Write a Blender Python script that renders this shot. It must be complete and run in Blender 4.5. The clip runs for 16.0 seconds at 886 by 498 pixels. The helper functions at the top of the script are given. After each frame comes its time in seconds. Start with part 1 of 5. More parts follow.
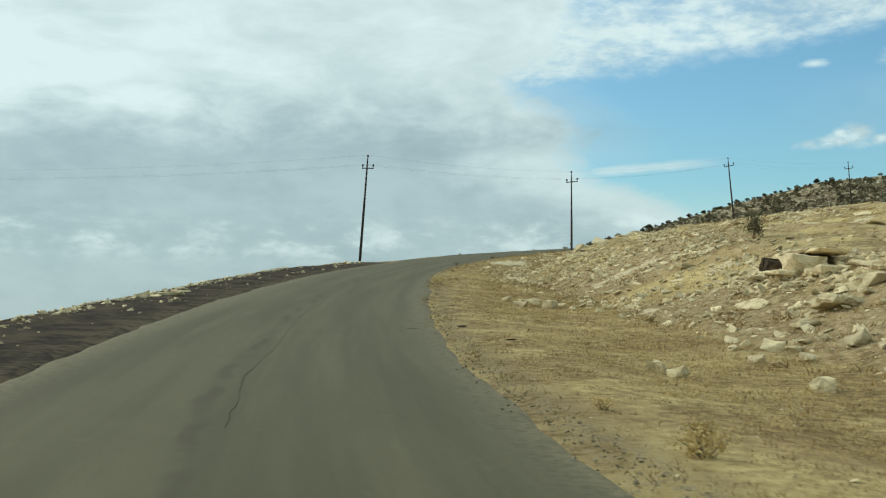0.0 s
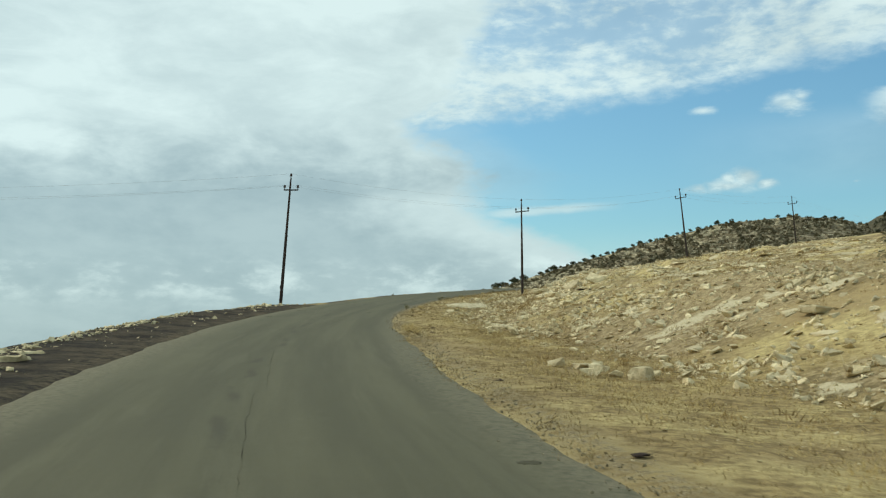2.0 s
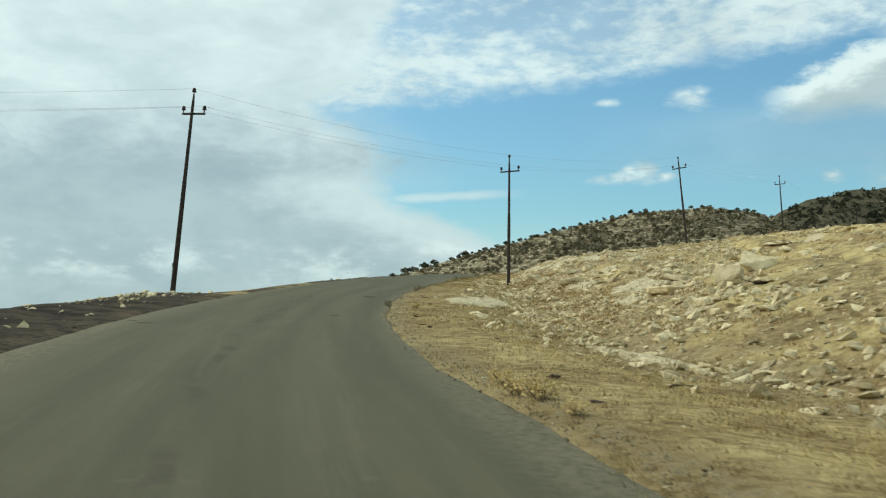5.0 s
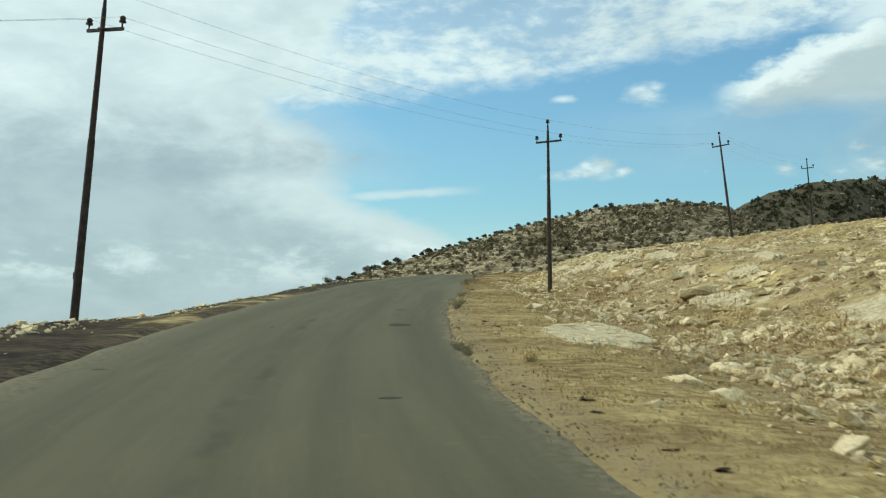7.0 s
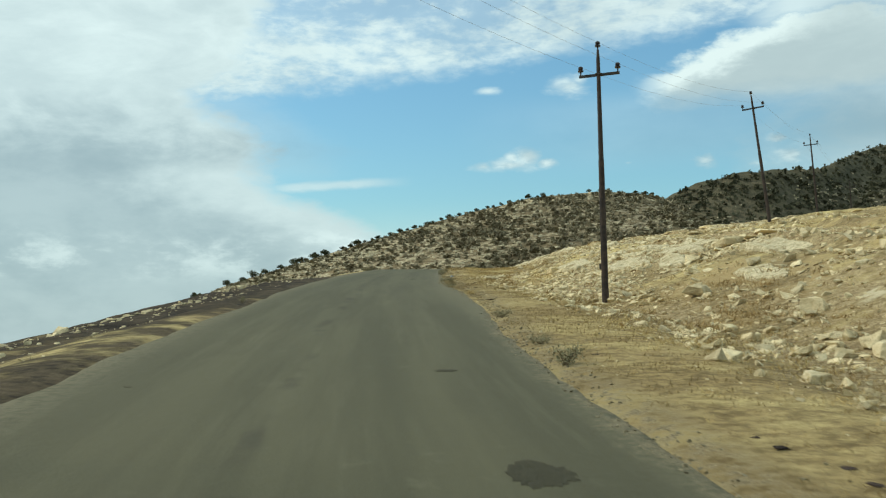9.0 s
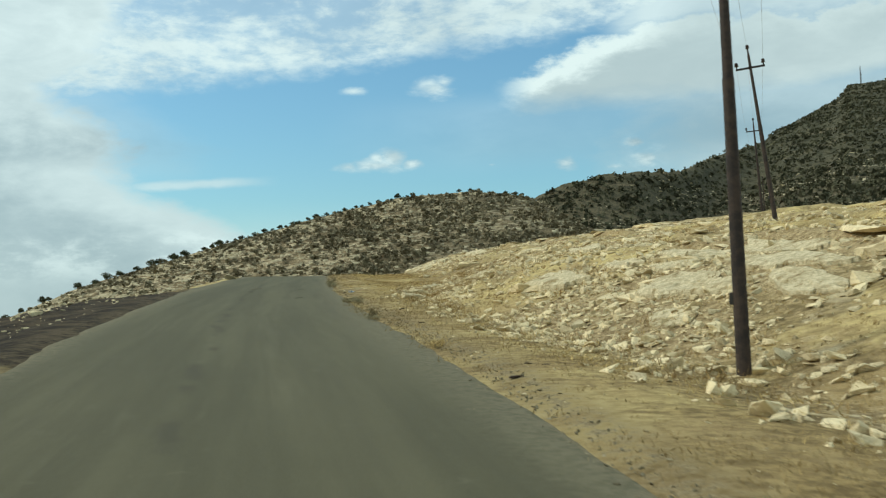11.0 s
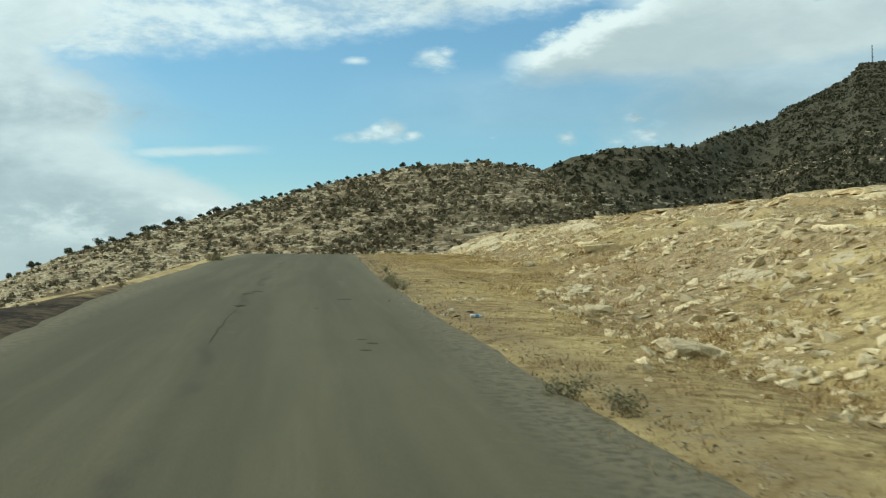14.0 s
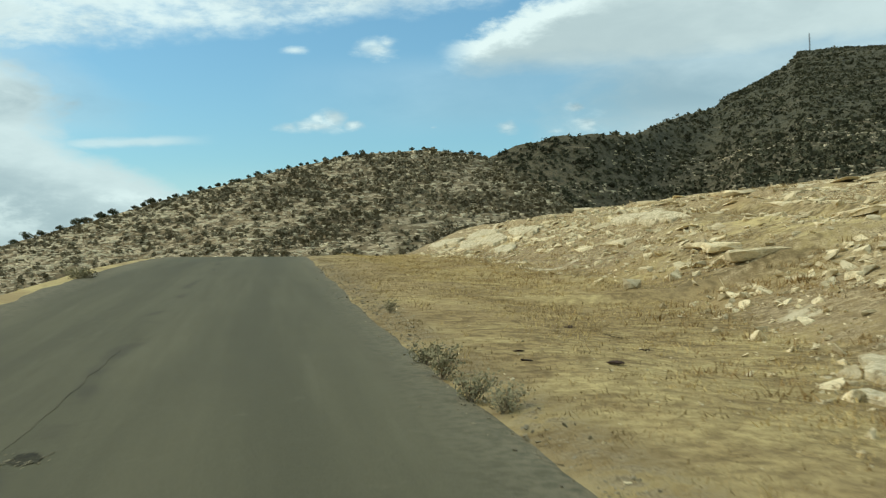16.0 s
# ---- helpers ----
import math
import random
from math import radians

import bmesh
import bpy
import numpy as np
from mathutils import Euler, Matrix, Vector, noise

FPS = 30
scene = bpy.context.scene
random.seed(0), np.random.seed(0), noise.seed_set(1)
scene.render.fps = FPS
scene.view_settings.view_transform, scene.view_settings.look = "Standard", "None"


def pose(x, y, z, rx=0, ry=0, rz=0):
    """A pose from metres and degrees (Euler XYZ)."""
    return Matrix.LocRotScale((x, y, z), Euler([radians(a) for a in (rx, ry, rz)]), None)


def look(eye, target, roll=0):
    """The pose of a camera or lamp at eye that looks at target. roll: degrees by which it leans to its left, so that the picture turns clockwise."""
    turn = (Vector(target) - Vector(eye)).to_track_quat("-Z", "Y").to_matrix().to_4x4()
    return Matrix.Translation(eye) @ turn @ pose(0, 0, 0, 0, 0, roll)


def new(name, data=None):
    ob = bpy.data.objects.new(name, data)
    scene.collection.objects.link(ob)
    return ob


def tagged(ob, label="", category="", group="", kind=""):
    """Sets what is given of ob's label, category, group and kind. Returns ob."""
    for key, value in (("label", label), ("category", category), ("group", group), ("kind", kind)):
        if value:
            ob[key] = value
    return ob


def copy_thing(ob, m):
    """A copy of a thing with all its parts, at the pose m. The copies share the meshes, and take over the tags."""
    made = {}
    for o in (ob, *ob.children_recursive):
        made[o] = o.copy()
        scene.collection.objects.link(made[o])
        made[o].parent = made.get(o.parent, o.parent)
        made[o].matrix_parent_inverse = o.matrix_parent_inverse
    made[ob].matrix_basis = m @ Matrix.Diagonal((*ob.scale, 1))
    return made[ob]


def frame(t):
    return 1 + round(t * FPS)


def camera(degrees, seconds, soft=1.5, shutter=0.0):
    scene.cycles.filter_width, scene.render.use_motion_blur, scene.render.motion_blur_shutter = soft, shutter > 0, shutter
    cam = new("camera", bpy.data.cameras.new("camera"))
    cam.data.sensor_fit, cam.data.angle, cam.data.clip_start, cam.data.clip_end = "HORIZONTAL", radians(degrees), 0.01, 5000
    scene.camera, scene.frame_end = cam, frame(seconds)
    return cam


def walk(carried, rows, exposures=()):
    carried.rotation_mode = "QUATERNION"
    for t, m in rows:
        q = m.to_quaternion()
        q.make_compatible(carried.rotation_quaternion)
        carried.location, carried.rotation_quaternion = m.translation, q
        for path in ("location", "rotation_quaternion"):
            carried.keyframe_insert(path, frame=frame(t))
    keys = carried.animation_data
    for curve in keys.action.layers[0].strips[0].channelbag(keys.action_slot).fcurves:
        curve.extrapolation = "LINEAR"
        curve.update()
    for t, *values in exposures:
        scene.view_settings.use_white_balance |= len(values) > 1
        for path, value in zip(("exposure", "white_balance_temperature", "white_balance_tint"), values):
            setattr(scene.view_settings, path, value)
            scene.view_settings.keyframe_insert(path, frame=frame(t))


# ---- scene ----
cam = camera(45.88, 16.0, soft=1.2, shutter=0.2)
PATH = [
    (0.0, -0.000, 0.000, 0.000, 94.222, -0.187, 17.029),
    (0.5, -1.825, 3.126, 0.207, 93.797, -0.848, 15.858),
    (1.0, -3.435, 6.123, 0.400, 94.870, -0.799, 13.362),
    (1.5, -4.936, 9.241, 0.600, 95.961, -0.590, 11.672),
    (2.0, -6.422, 12.434, 0.863, 96.491, 0.306, 11.565),
    (2.5, -7.790, 15.575, 1.111, 97.110, 0.487, 10.866),
    (3.0, -9.221, 19.104, 1.397, 96.474, 0.351, 8.995),
    (3.2, -9.640, 20.403, 1.474, 96.050, 0.310, 8.420),
    (5.3, -14.895, 36.276, 2.809, 95.500, -0.680, 6.091),
    (5.5, -15.362, 37.776, 2.961, 94.535, -0.714, 6.119),
    (6.0, -16.486, 41.464, 3.295, 94.202, 0.361, 5.100),
    (6.5, -17.561, 45.261, 3.684, 94.750, 0.766, 4.244),
    (7.0, -18.555, 49.150, 4.072, 95.509, 0.305, 3.999),
    (7.5, -19.641, 53.164, 4.443, 96.556, -0.171, 3.478),
    (8.0, -20.450, 57.118, 4.824, 95.949, 0.267, 2.605),
    (8.5, -21.211, 61.236, 5.205, 95.047, 0.907, 0.875),
    (9.0, -21.849, 65.364, 5.583, 95.002, 1.000, -0.002),
    (9.2, -22.058, 67.040, 5.755, 95.412, 1.224, -0.560),
    (11.3, -23.156, 84.822, 7.501, 94.840, 1.578, -7.615),
    (11.5, -23.183, 86.607, 7.669, 95.171, 1.492, -7.288),
    (12.0, -23.334, 90.948, 8.027, 94.997, 1.460, -5.776),
    (12.5, -23.567, 95.134, 8.419, 95.205, 0.594, -7.375),
    (13.0, -23.882, 99.151, 8.744, 95.265, -0.136, -8.456),
    (13.5, -24.119, 103.314, 9.080, 94.300, -0.122, -7.758),
    (14.0, -24.252, 107.467, 9.367, 93.347, 0.356, -7.520),
    (14.5, -24.420, 111.844, 9.746, 93.355, 0.290, -6.786),
    (15.0, -24.397, 116.272, 10.113, 93.743, 0.352, -6.642),
    (15.5, -24.160, 120.751, 10.516, 93.297, 0.858, -8.241),
    (16.0, -23.920, 125.274, 10.863, 92.749, 1.089, -10.659),
]
walk(cam, [(t, pose(*p)) for t, *p in PATH],
     [(0.0, -0.08), (0.6, 0.0), (1.5, -0.03), (2.5, -0.10), (3.0, -0.10), (5.5, -0.03), (6.5, 0.0), (8.0, -0.03), (9.0, -0.02), (11.5, -0.06), (12.5, -0.10), (13.5, -0.07), (14.5, 0.0), (15.5, -0.05), (16.0, 0.0)])

# ---- light ----
SUN_AZ, SUN_EL = radians(-78), radians(41)
sun_dir = Vector((math.sin(SUN_AZ) * math.cos(SUN_EL), math.cos(SUN_AZ) * math.cos(SUN_EL), math.sin(SUN_EL)))
sun = new("sun", bpy.data.lights.new("sun", "SUN"))
sun.data.energy, sun.data.angle, sun.data.color = 2.0, radians(11.0), (1.0, 0.95, 0.80)
sun.matrix_world = look(sun_dir * 50, (0, 0, 0))


class Net:
    """Short-hand for building node trees."""

    def __init__(self, tree):
        self.tree = tree
        tree.nodes.clear()

    def add(self, kind, **inputs):
        node = self.tree.nodes.new(kind)
        for key, value in inputs.items():
            slot = node.inputs[int(key[1:])] if key[0] == "i" and key[1:].isdigit() else node.inputs[key.replace("_", " ")]
            if isinstance(value, bpy.types.NodeSocket):
                self.tree.links.new(value, slot)
            else:
                slot.default_value = value
        return node

    def math(self, op, *args, clamp=False):
        node = self.tree.nodes.new("ShaderNodeMath")
        node.operation, node.use_clamp = op, clamp
        for n, value in enumerate(args):
            if isinstance(value, bpy.types.NodeSocket):
                self.tree.links.new(value, node.inputs[n])
            else:
                node.inputs[n].default_value = value
        return node.outputs[0]

    def step(self, value, low, high):
        node = self.tree.nodes.new("ShaderNodeMapRange")
        node.interpolation_type = "SMOOTHSTEP"
        self.tree.links.new(value, node.inputs["Value"])
        for key, v in (("From Min", low), ("From Max", high)):
            if isinstance(v, bpy.types.NodeSocket):
                self.tree.links.new(v, node.inputs[key])
            else:
                node.inputs[key].default_value = v
        return node.outputs["Result"]

    def mix(self, fac, a, b, blend="MIX"):
        node = self.tree.nodes.new("ShaderNodeMix")
        node.data_type, node.blend_type = "RGBA", blend
        for slot, value in ((node.inputs[0], fac), (node.inputs[6], a), (node.inputs[7], b)):
            if isinstance(value, bpy.types.NodeSocket):
                self.tree.links.new(value, slot)
            elif isinstance(value, tuple):
                slot.default_value = (*value, 1.0)
            else:
                slot.default_value = value
        return node.outputs[2]

    def noise(self, vector, scale, detail=4.0, rough=0.55, warp=0.0):
        return self.add("ShaderNodeTexNoise", Vector=vector, Scale=scale, Detail=detail, Roughness=rough, Distortion=warp).outputs["Fac"]


def make_sky():
    world = bpy.data.worlds.new("sky")
    scene.world = world
    world.use_nodes = True
    n = Net(world.node_tree)
    sky = n.add("ShaderNodeTexSky")
    sky.sky_type, sky.sun_disc = "NISHITA", False
    sky.sun_elevation, sky.sun_rotation = SUN_EL, SUN_AZ
    sky.air_density, sky.dust_density, sky.ozone_density = 1.3, 0.6, 2.0
    way = n.add("ShaderNodeTexCoord").outputs["Generated"]
    sep = n.add("ShaderNodeSeparateXYZ", Vector=way)
    x, y, z = sep.outputs
    az = n.math("DEGREES", n.math("ARCTAN2", x, y))
    el = n.math("DEGREES", n.math("ARCSINE", z))
    # a flat cloud deck seen in perspective, and a plain angular map for the heaped clouds
    up = n.math("ADD", n.math("MAXIMUM", z, 0.0), 0.10)
    deck = n.add("ShaderNodeCombineXYZ", X=n.math("DIVIDE", x, up), Y=n.math("DIVIDE", y, up), Z=0.3).outputs[0]
    flat = n.add("ShaderNodeCombineXYZ", X=n.math("MULTIPLY", az, 0.06), Y=n.math("MULTIPLY", el, 0.13), Z=0.0).outputs[0]
    wide = n.noise(deck, 0.55, 5, 0.55, 0.4)
    fluff = n.noise(deck, 3.2, 6, 0.6, 0.5)
    heap = n.noise(flat, 3.4, 7, 0.60, 0.2)
    soft = n.noise(flat, 0.9, 4, 0.5, 0.3)
    puff = n.noise(flat, 11.0, 6, 0.6, 0.15)

    def blob(a, e, wa, we):
        da = n.math("DIVIDE", n.math("SUBTRACT", az, a), wa)
        de = n.math("DIVIDE", n.math("SUBTRACT", el, e), we)
        r = n.math("SQRT", n.math("ADD", n.math("MULTIPLY", da, da), n.math("MULTIPLY", de, de)))
        return n.math("SUBTRACT", 1.0, r)

    def biggest(items):
        out = items[0]
        for item in items[1:]:
            out = n.math("MAXIMUM", out, item)
        return out

    def less(value, low, high):
        return n.math("SUBTRACT", 1.0, n.step(value, low, high))

    def mul(*items):
        out = items[0]
        for item in items[1:]:
            out = n.math("MULTIPLY", out, item)
        return out

    def plus(*items):
        out = items[0]
        for item in items[1:]:
            out = n.math("ADD", out, item)
        return out

    def profile(value, low, high, points):
        """A smooth line through points of (value, result), as a lookup; the value runs from low to high."""
        ramp_node = n.add("ShaderNodeValToRGB", Fac=n.math("DIVIDE", n.math("SUBTRACT", value, low), high - low, clamp=True))
        results = [r for _, r in points]
        base, span = min(results), max(results) - min(results)
        stops = ramp_node.color_ramp.elements
        ramp_node.color_ramp.interpolation = "LINEAR"
        while len(stops) < len(points):
            stops.new(0.5)
        for stop, (v, r) in zip(stops, points):
            stop.position = (v - low) / (high - low)
        for stop, (v, r) in zip(stops, points):
            g = (r - base) / span
            stop.color = (g, g, g, 1.0)
        return plus(mul(ramp_node.outputs[0], span), base)

    wob = mul(n.math("SUBTRACT", heap, 0.5), 9.0)
    wob2 = mul(n.math("SUBTRACT", soft, 0.5), 9.0)
    ripple = mul(n.math("SUBTRACT", puff, 0.5), 3.0)
    # the grey-white bank on one side: a soft flank, and a bright foot that spreads out under the blue gap
    flank = profile(el, 0.0, 20.0, [(0, -1.5), (5.0, -2.4), (6.0, -3.6), (6.8, -5.4), (7.6, -7.8), (8.5, -9.6), (9.4, -9.6), (10.4, -9.0), (11.5, -10.6), (12.6, -12.8), (13.5, -13.2), (14.6, -10.0), (20.0, -8.0)])
    edge = plus(n.math("SUBTRACT", az, flank), mul(wob, 0.7), mul(wob2, 0.5), mul(ripple, 0.6))
    bank = n.math("MAXIMUM", mul(less(edge, -1.8, 1.8), 0.94), mul(less(edge, 0.0, 5.0), n.step(el, 8.0, 10.0), 0.28))
    # high fleecy band above the blue gap
    over = plus(n.math("SUBTRACT", el, mul(az, 0.125)), mul(wob, 0.22), mul(ripple, 0.32))
    fleece = n.step(plus(mul(fluff, 0.55), mul(puff, 0.45), mul(n.step(over, 15.0, 19.0), -0.05)), 0.37, 0.58)
    high = mul(n.step(over, 13.9, 15.6), plus(0.38, mul(fleece, 0.62)))
    # the long bank on the other side: a bright lobe at its tip, a soft grey underside
    top = plus(13.8, mul(n.math("SUBTRACT", n.math("MINIMUM", az, 18.5), 11.2), 0.36))
    under_top = plus(n.math("SUBTRACT", el, top), mul(wob, 0.26), mul(ripple, 0.50))
    tip = n.step(plus(az, mul(wob, 0.3)), 10.2, 13.2)
    side = mul(tip, less(under_top, -0.40, 0.40), n.step(plus(el, mul(wob, 0.2)), 11.2, 13.4))
    haze = mul(n.step(plus(az, wob), 14.0, 23.0), less(el, 12.0, 15.0))
    beyond = mul(n.step(plus(az, mul(wob, 0.4)), 16.0, 19.5), n.step(under_top, -1.5, 0.5), 0.8)
    shapes = [(2.4, 9.45, 1.5, 0.55, 0.9), (3.9, 9.50, 2.6, 0.62, 1.0), (4.9, 9.95, 1.0, 0.75, 1.2), (4.0, 9.85, 0.7, 0.55, 1.0), (5.9, 9.55, 1.1, 0.5, 1.0), (7.2, 13.62, 1.7, 0.85, 1.1), (7.8, 13.9, 0.9, 0.6, 1.0), (2.75, 13.52, 1.25, 0.42, 0.8), (18.2, 10.25, 0.95, 0.5, 1.1),
              (18.8, 9.35, 1.7, 1.2, 0.95), (14.4, 9.3, 1.4, 0.85, 0.8), (10.3, 9.38, 0.9, 0.5, 0.55), (17.0, 9.0, 2.6, 0.6, 0.6)]
    puffs = biggest([n.math("SUBTRACT", blob(a, e, wa, we), 1.0 - k) for a, e, wa, we, k in shapes])
    heaped = mul(n.step(plus(puffs, mul(n.math("SUBTRACT", puff, 0.5), 1.1), mul(n.math("SUBTRACT", heap, 0.5), 0.9)), 0.12, 1.05), 0.80)
    slant = plus(n.math("SUBTRACT", el, mul(az, 0.05)), mul(ripple, 0.10), mul(wob, 0.03))
    thread = mul(less(n.math("ABSOLUTE", n.math("SUBTRACT", slant, 8.84)), 0.05, 0.36), n.step(az, -10.5, -7.8), less(az, -5.0, -1.2), 0.62)
    veil = mul(n.step(plus(az, mul(wob2, 1.2)), 1.0, 12.0), n.step(el, 8.5, 10.5), less(el, 12.0, 13.6), 0.20)
    low = mul(less(el, 2.5, 8.0), 0.72)
    cover = biggest([bank, mul(high, 0.92), side, beyond, heaped, thread, mul(haze, 0.72), veil, low])
    # brightness: whiter tops and edges, streaked grey undersides
    streak = n.step(plus(mul(soft, 0.5), mul(heap, 0.35), mul(puff, 0.15)), 0.38, 0.62)
    upper = n.step(plus(el, mul(wob, 0.55), mul(wob2, 0.35)), 9.4, 12.8)
    rim = mul(n.step(edge, -10.0, -2.5), less(el, 8.8, 10.6), n.step(el, 3.6, 6.0))
    spots = mul(n.step(plus(mul(heap, 0.70), mul(puff, 0.30)), 0.47, 0.63), n.step(el, 3.0, 4.4), less(el, 5.0, 6.4))
    tone = plus(mul(streak, 0.24), 0.07, mul(upper, plus(0.52, mul(n.step(plus(mul(fluff, 0.5), mul(soft, 0.5)), 0.38, 0.60), 0.28))), mul(rim, 0.50), mul(spots, 0.40))
    right_side = mul(n.step(az, 9.0, 12.0), less(over, 14.0, 16.0))
    lit_top = mul(n.step(under_top, -1.7, -0.5), less(az, 16.5, 22.0))
    tone = plus(mul(tone, n.math("SUBTRACT", 1.0, mul(right_side, 0.45))), mul(right_side, lit_top, 0.75), mul(right_side, beyond, 0.25), mul(heaped, n.step(puff, 0.40, 0.62), 0.50), mul(thread, 0.2))
    tone = n.math("MINIMUM", tone, 1.0)
    white = n.mix(tone, (3.25, 4.55, 4.9), (7.8, 9.5, 9.3))
    blue = n.mix(1.0, sky.outputs[0], (0.83, 1.25, 1.33), "MULTIPLY")
    colour = n.mix(cover, blue, white)
    back = n.add("ShaderNodeBackground", Color=colour, Strength=0.1)
    n.add("ShaderNodeOutputWorld", Surface=back.outputs[0])


make_sky()


# ---- materials ----
def material(name):
    m = bpy.data.materials.new(name)
    m.use_nodes = True
    return m, Net(m.node_tree)


def finish(n, colour, rough=0.9, height=None, depth=0.02, metal=0.0, spec=0.3):
    shader = n.add("ShaderNodeBsdfPrincipled", Base_Color=colour if not isinstance(colour, tuple) else (*colour, 1), Roughness=rough, Metallic=metal)
    shader.inputs["Specular IOR Level"].default_value = spec
    if height is not None:
        bump = n.add("ShaderNodeBump", Height=height, Distance=depth, Strength=1.0)
        n.tree.links.new(bump.outputs[0], shader.inputs["Normal"])
    n.add("ShaderNodeOutputMaterial", Surface=shader.outputs[0])
    return shader


def attribute(n, name):
    node = n.add("ShaderNodeAttribute")
    node.attribute_name = name
    return node.outputs["Fac"]


def place_of(n):
    return n.add("ShaderNodeNewGeometry").outputs["Position"]


def ground_material():
    m, n = material("dry_ground")
    p = place_of(n)
    soil, rocky, far, worn, wooded_shaded, verge = (attribute(n, k) for k in ("soil", "rocky", "far", "worn", "wooded_shaded", "verge"))
    big, mid, fine, tiny = n.noise(p, 0.16, 4), n.noise(p, 0.9, 5, 0.6), n.noise(p, 5.0, 5, 0.65), n.noise(p, 28.0, 4, 0.7)
    straw = n.mix(n.step(fine, 0.30, 0.70), (0.41, 0.312, 0.138), (0.70, 0.567, 0.264))
    straw = n.mix(n.math("MULTIPLY", n.step(mid, 0.48, 0.72), 0.6), straw, (0.35, 0.24, 0.105))
    straw = n.mix(n.math("MULTIPLY", n.step(big, 0.48, 0.62), 0.75), straw, (0.35, 0.25, 0.125))
    straw = n.mix(n.math("MULTIPLY", n.step(tiny, 0.52, 0.70), 0.55), straw, (0.165, 0.122, 0.064))
    # trampled browner grass, bare earth showing through, painted darker for the verge's weaker light
    blotch = n.noise(p, 0.55, 5, 0.62, 0.4)
    trodden = n.mix(n.step(fine, 0.34, 0.66), (0.162, 0.112, 0.050), (0.385, 0.278, 0.122))
    trodden = n.mix(n.math("MULTIPLY", n.step(tiny, 0.50, 0.66), 0.6), trodden, (0.105, 0.076, 0.042))
    straw = n.mix(n.math("MULTIPLY", verge, n.math("ADD", 0.40, n.math("MULTIPLY", n.step(blotch, 0.40, 0.60), 0.55))), straw, trodden)
    patch = n.noise(p, 0.42, 5, 0.68)
    straw = n.mix(n.math("MULTIPLY", n.math("MULTIPLY", n.step(rocky, 0.05, 0.35), n.step(patch, 0.42, 0.58)), 0.85), straw, n.mix(n.step(fine, 0.35, 0.65), (0.135, 0.099, 0.048), (0.30, 0.224, 0.112)))
    stone = n.mix(n.step(fine, 0.35, 0.65), (0.285, 0.206, 0.102), (0.56, 0.443, 0.246))
    stone = n.mix(n.math("MULTIPLY", n.step(tiny, 0.47, 0.62), 0.9), stone, (0.135, 0.095, 0.048))
    # brown earth at the bank's foot, its tone lowered to stand for dimmer light
    stone = n.mix(n.math("MULTIPLY", verge, 0.65), stone, n.mix(n.step(fine, 0.36, 0.64), (0.15, 0.108, 0.058), (0.36, 0.275, 0.155)))
    where = n.math("ADD", rocky, n.math("MULTIPLY", n.math("SUBTRACT", n.math("ADD", n.math("MULTIPLY", mid, 0.5), n.math("MULTIPLY", fine, 0.5)), 0.5), 2.4))
    colour = n.mix(n.step(where, 0.35, 0.75), straw, stone)
    # bare sheets of bedrock
    sheet = n.math("MULTIPLY", n.step(n.noise(p, 0.30, 6, 0.6), 0.60, 0.64), n.step(rocky, 0.25, 0.45))
    colour = n.mix(sheet, colour, n.mix(n.step(tiny, 0.45, 0.75), (0.60, 0.515, 0.335), (0.42, 0.345, 0.21)))
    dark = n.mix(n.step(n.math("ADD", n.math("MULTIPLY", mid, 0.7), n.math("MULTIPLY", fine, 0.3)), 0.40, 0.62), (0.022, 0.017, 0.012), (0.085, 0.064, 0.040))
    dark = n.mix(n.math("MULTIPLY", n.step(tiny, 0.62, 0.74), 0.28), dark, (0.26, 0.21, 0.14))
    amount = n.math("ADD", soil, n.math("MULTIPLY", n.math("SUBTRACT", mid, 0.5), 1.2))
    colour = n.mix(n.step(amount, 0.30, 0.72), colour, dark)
    # gravelly edge of the road
    colour = n.mix(n.math("MULTIPLY", worn, n.step(fine, 0.40, 0.60)), colour, n.mix(n.step(tiny, 0.4, 0.65), (0.16, 0.125, 0.072), (0.36, 0.29, 0.17)))
    h1, h2, h3 = n.noise(p, 0.012, 4, 0.6), n.noise(p, 0.11, 5, 0.65), n.noise(p, 0.5, 4, 0.7)
    layers = n.add("ShaderNodeVectorMath", i0=p, i1=(0.10, 0.10, 0.42))
    layers.operation = "MULTIPLY"
    strata = n.noise(layers.outputs[0], 1.0, 7, 0.72)
    slope = n.mix(n.step(h2, 0.38, 0.62), (0.115, 0.091, 0.052), (0.28, 0.214, 0.122))
    slope = n.mix(n.math("MULTIPLY", n.step(h3, 0.48, 0.58), 0.65), slope, (0.085, 0.070, 0.040))
    slope = n.mix(n.math("MULTIPLY", n.step(strata, 0.51, 0.58), 0.75), slope, (0.56, 0.47, 0.31))
    slope = n.mix(n.math("MULTIPLY", n.step(h1, 0.50, 0.62), 0.28), slope, (0.085, 0.076, 0.048))
    benches = n.add("ShaderNodeVectorMath", i0=p, i1=(0.006, 0.006, 0.055))
    benches.operation = "MULTIPLY"
    bench = n.noise(benches.outputs[0], 1.0, 6, 0.62)
    # dark scrub ground, with the cloud shadow on the mountain put into its tone
    thicket_shaded = n.mix(n.step(h2, 0.36, 0.62), (0.048, 0.050, 0.033), (0.098, 0.091, 0.057))
    thicket_shaded = n.mix(n.math("MULTIPLY", n.step(bench, 0.53, 0.62), n.step(strata, 0.44, 0.58)), thicket_shaded, (0.165, 0.136, 0.086))
    level = n.step(n.add("ShaderNodeSeparateXYZ", Vector=p).outputs[2], 230.0, 90.0)
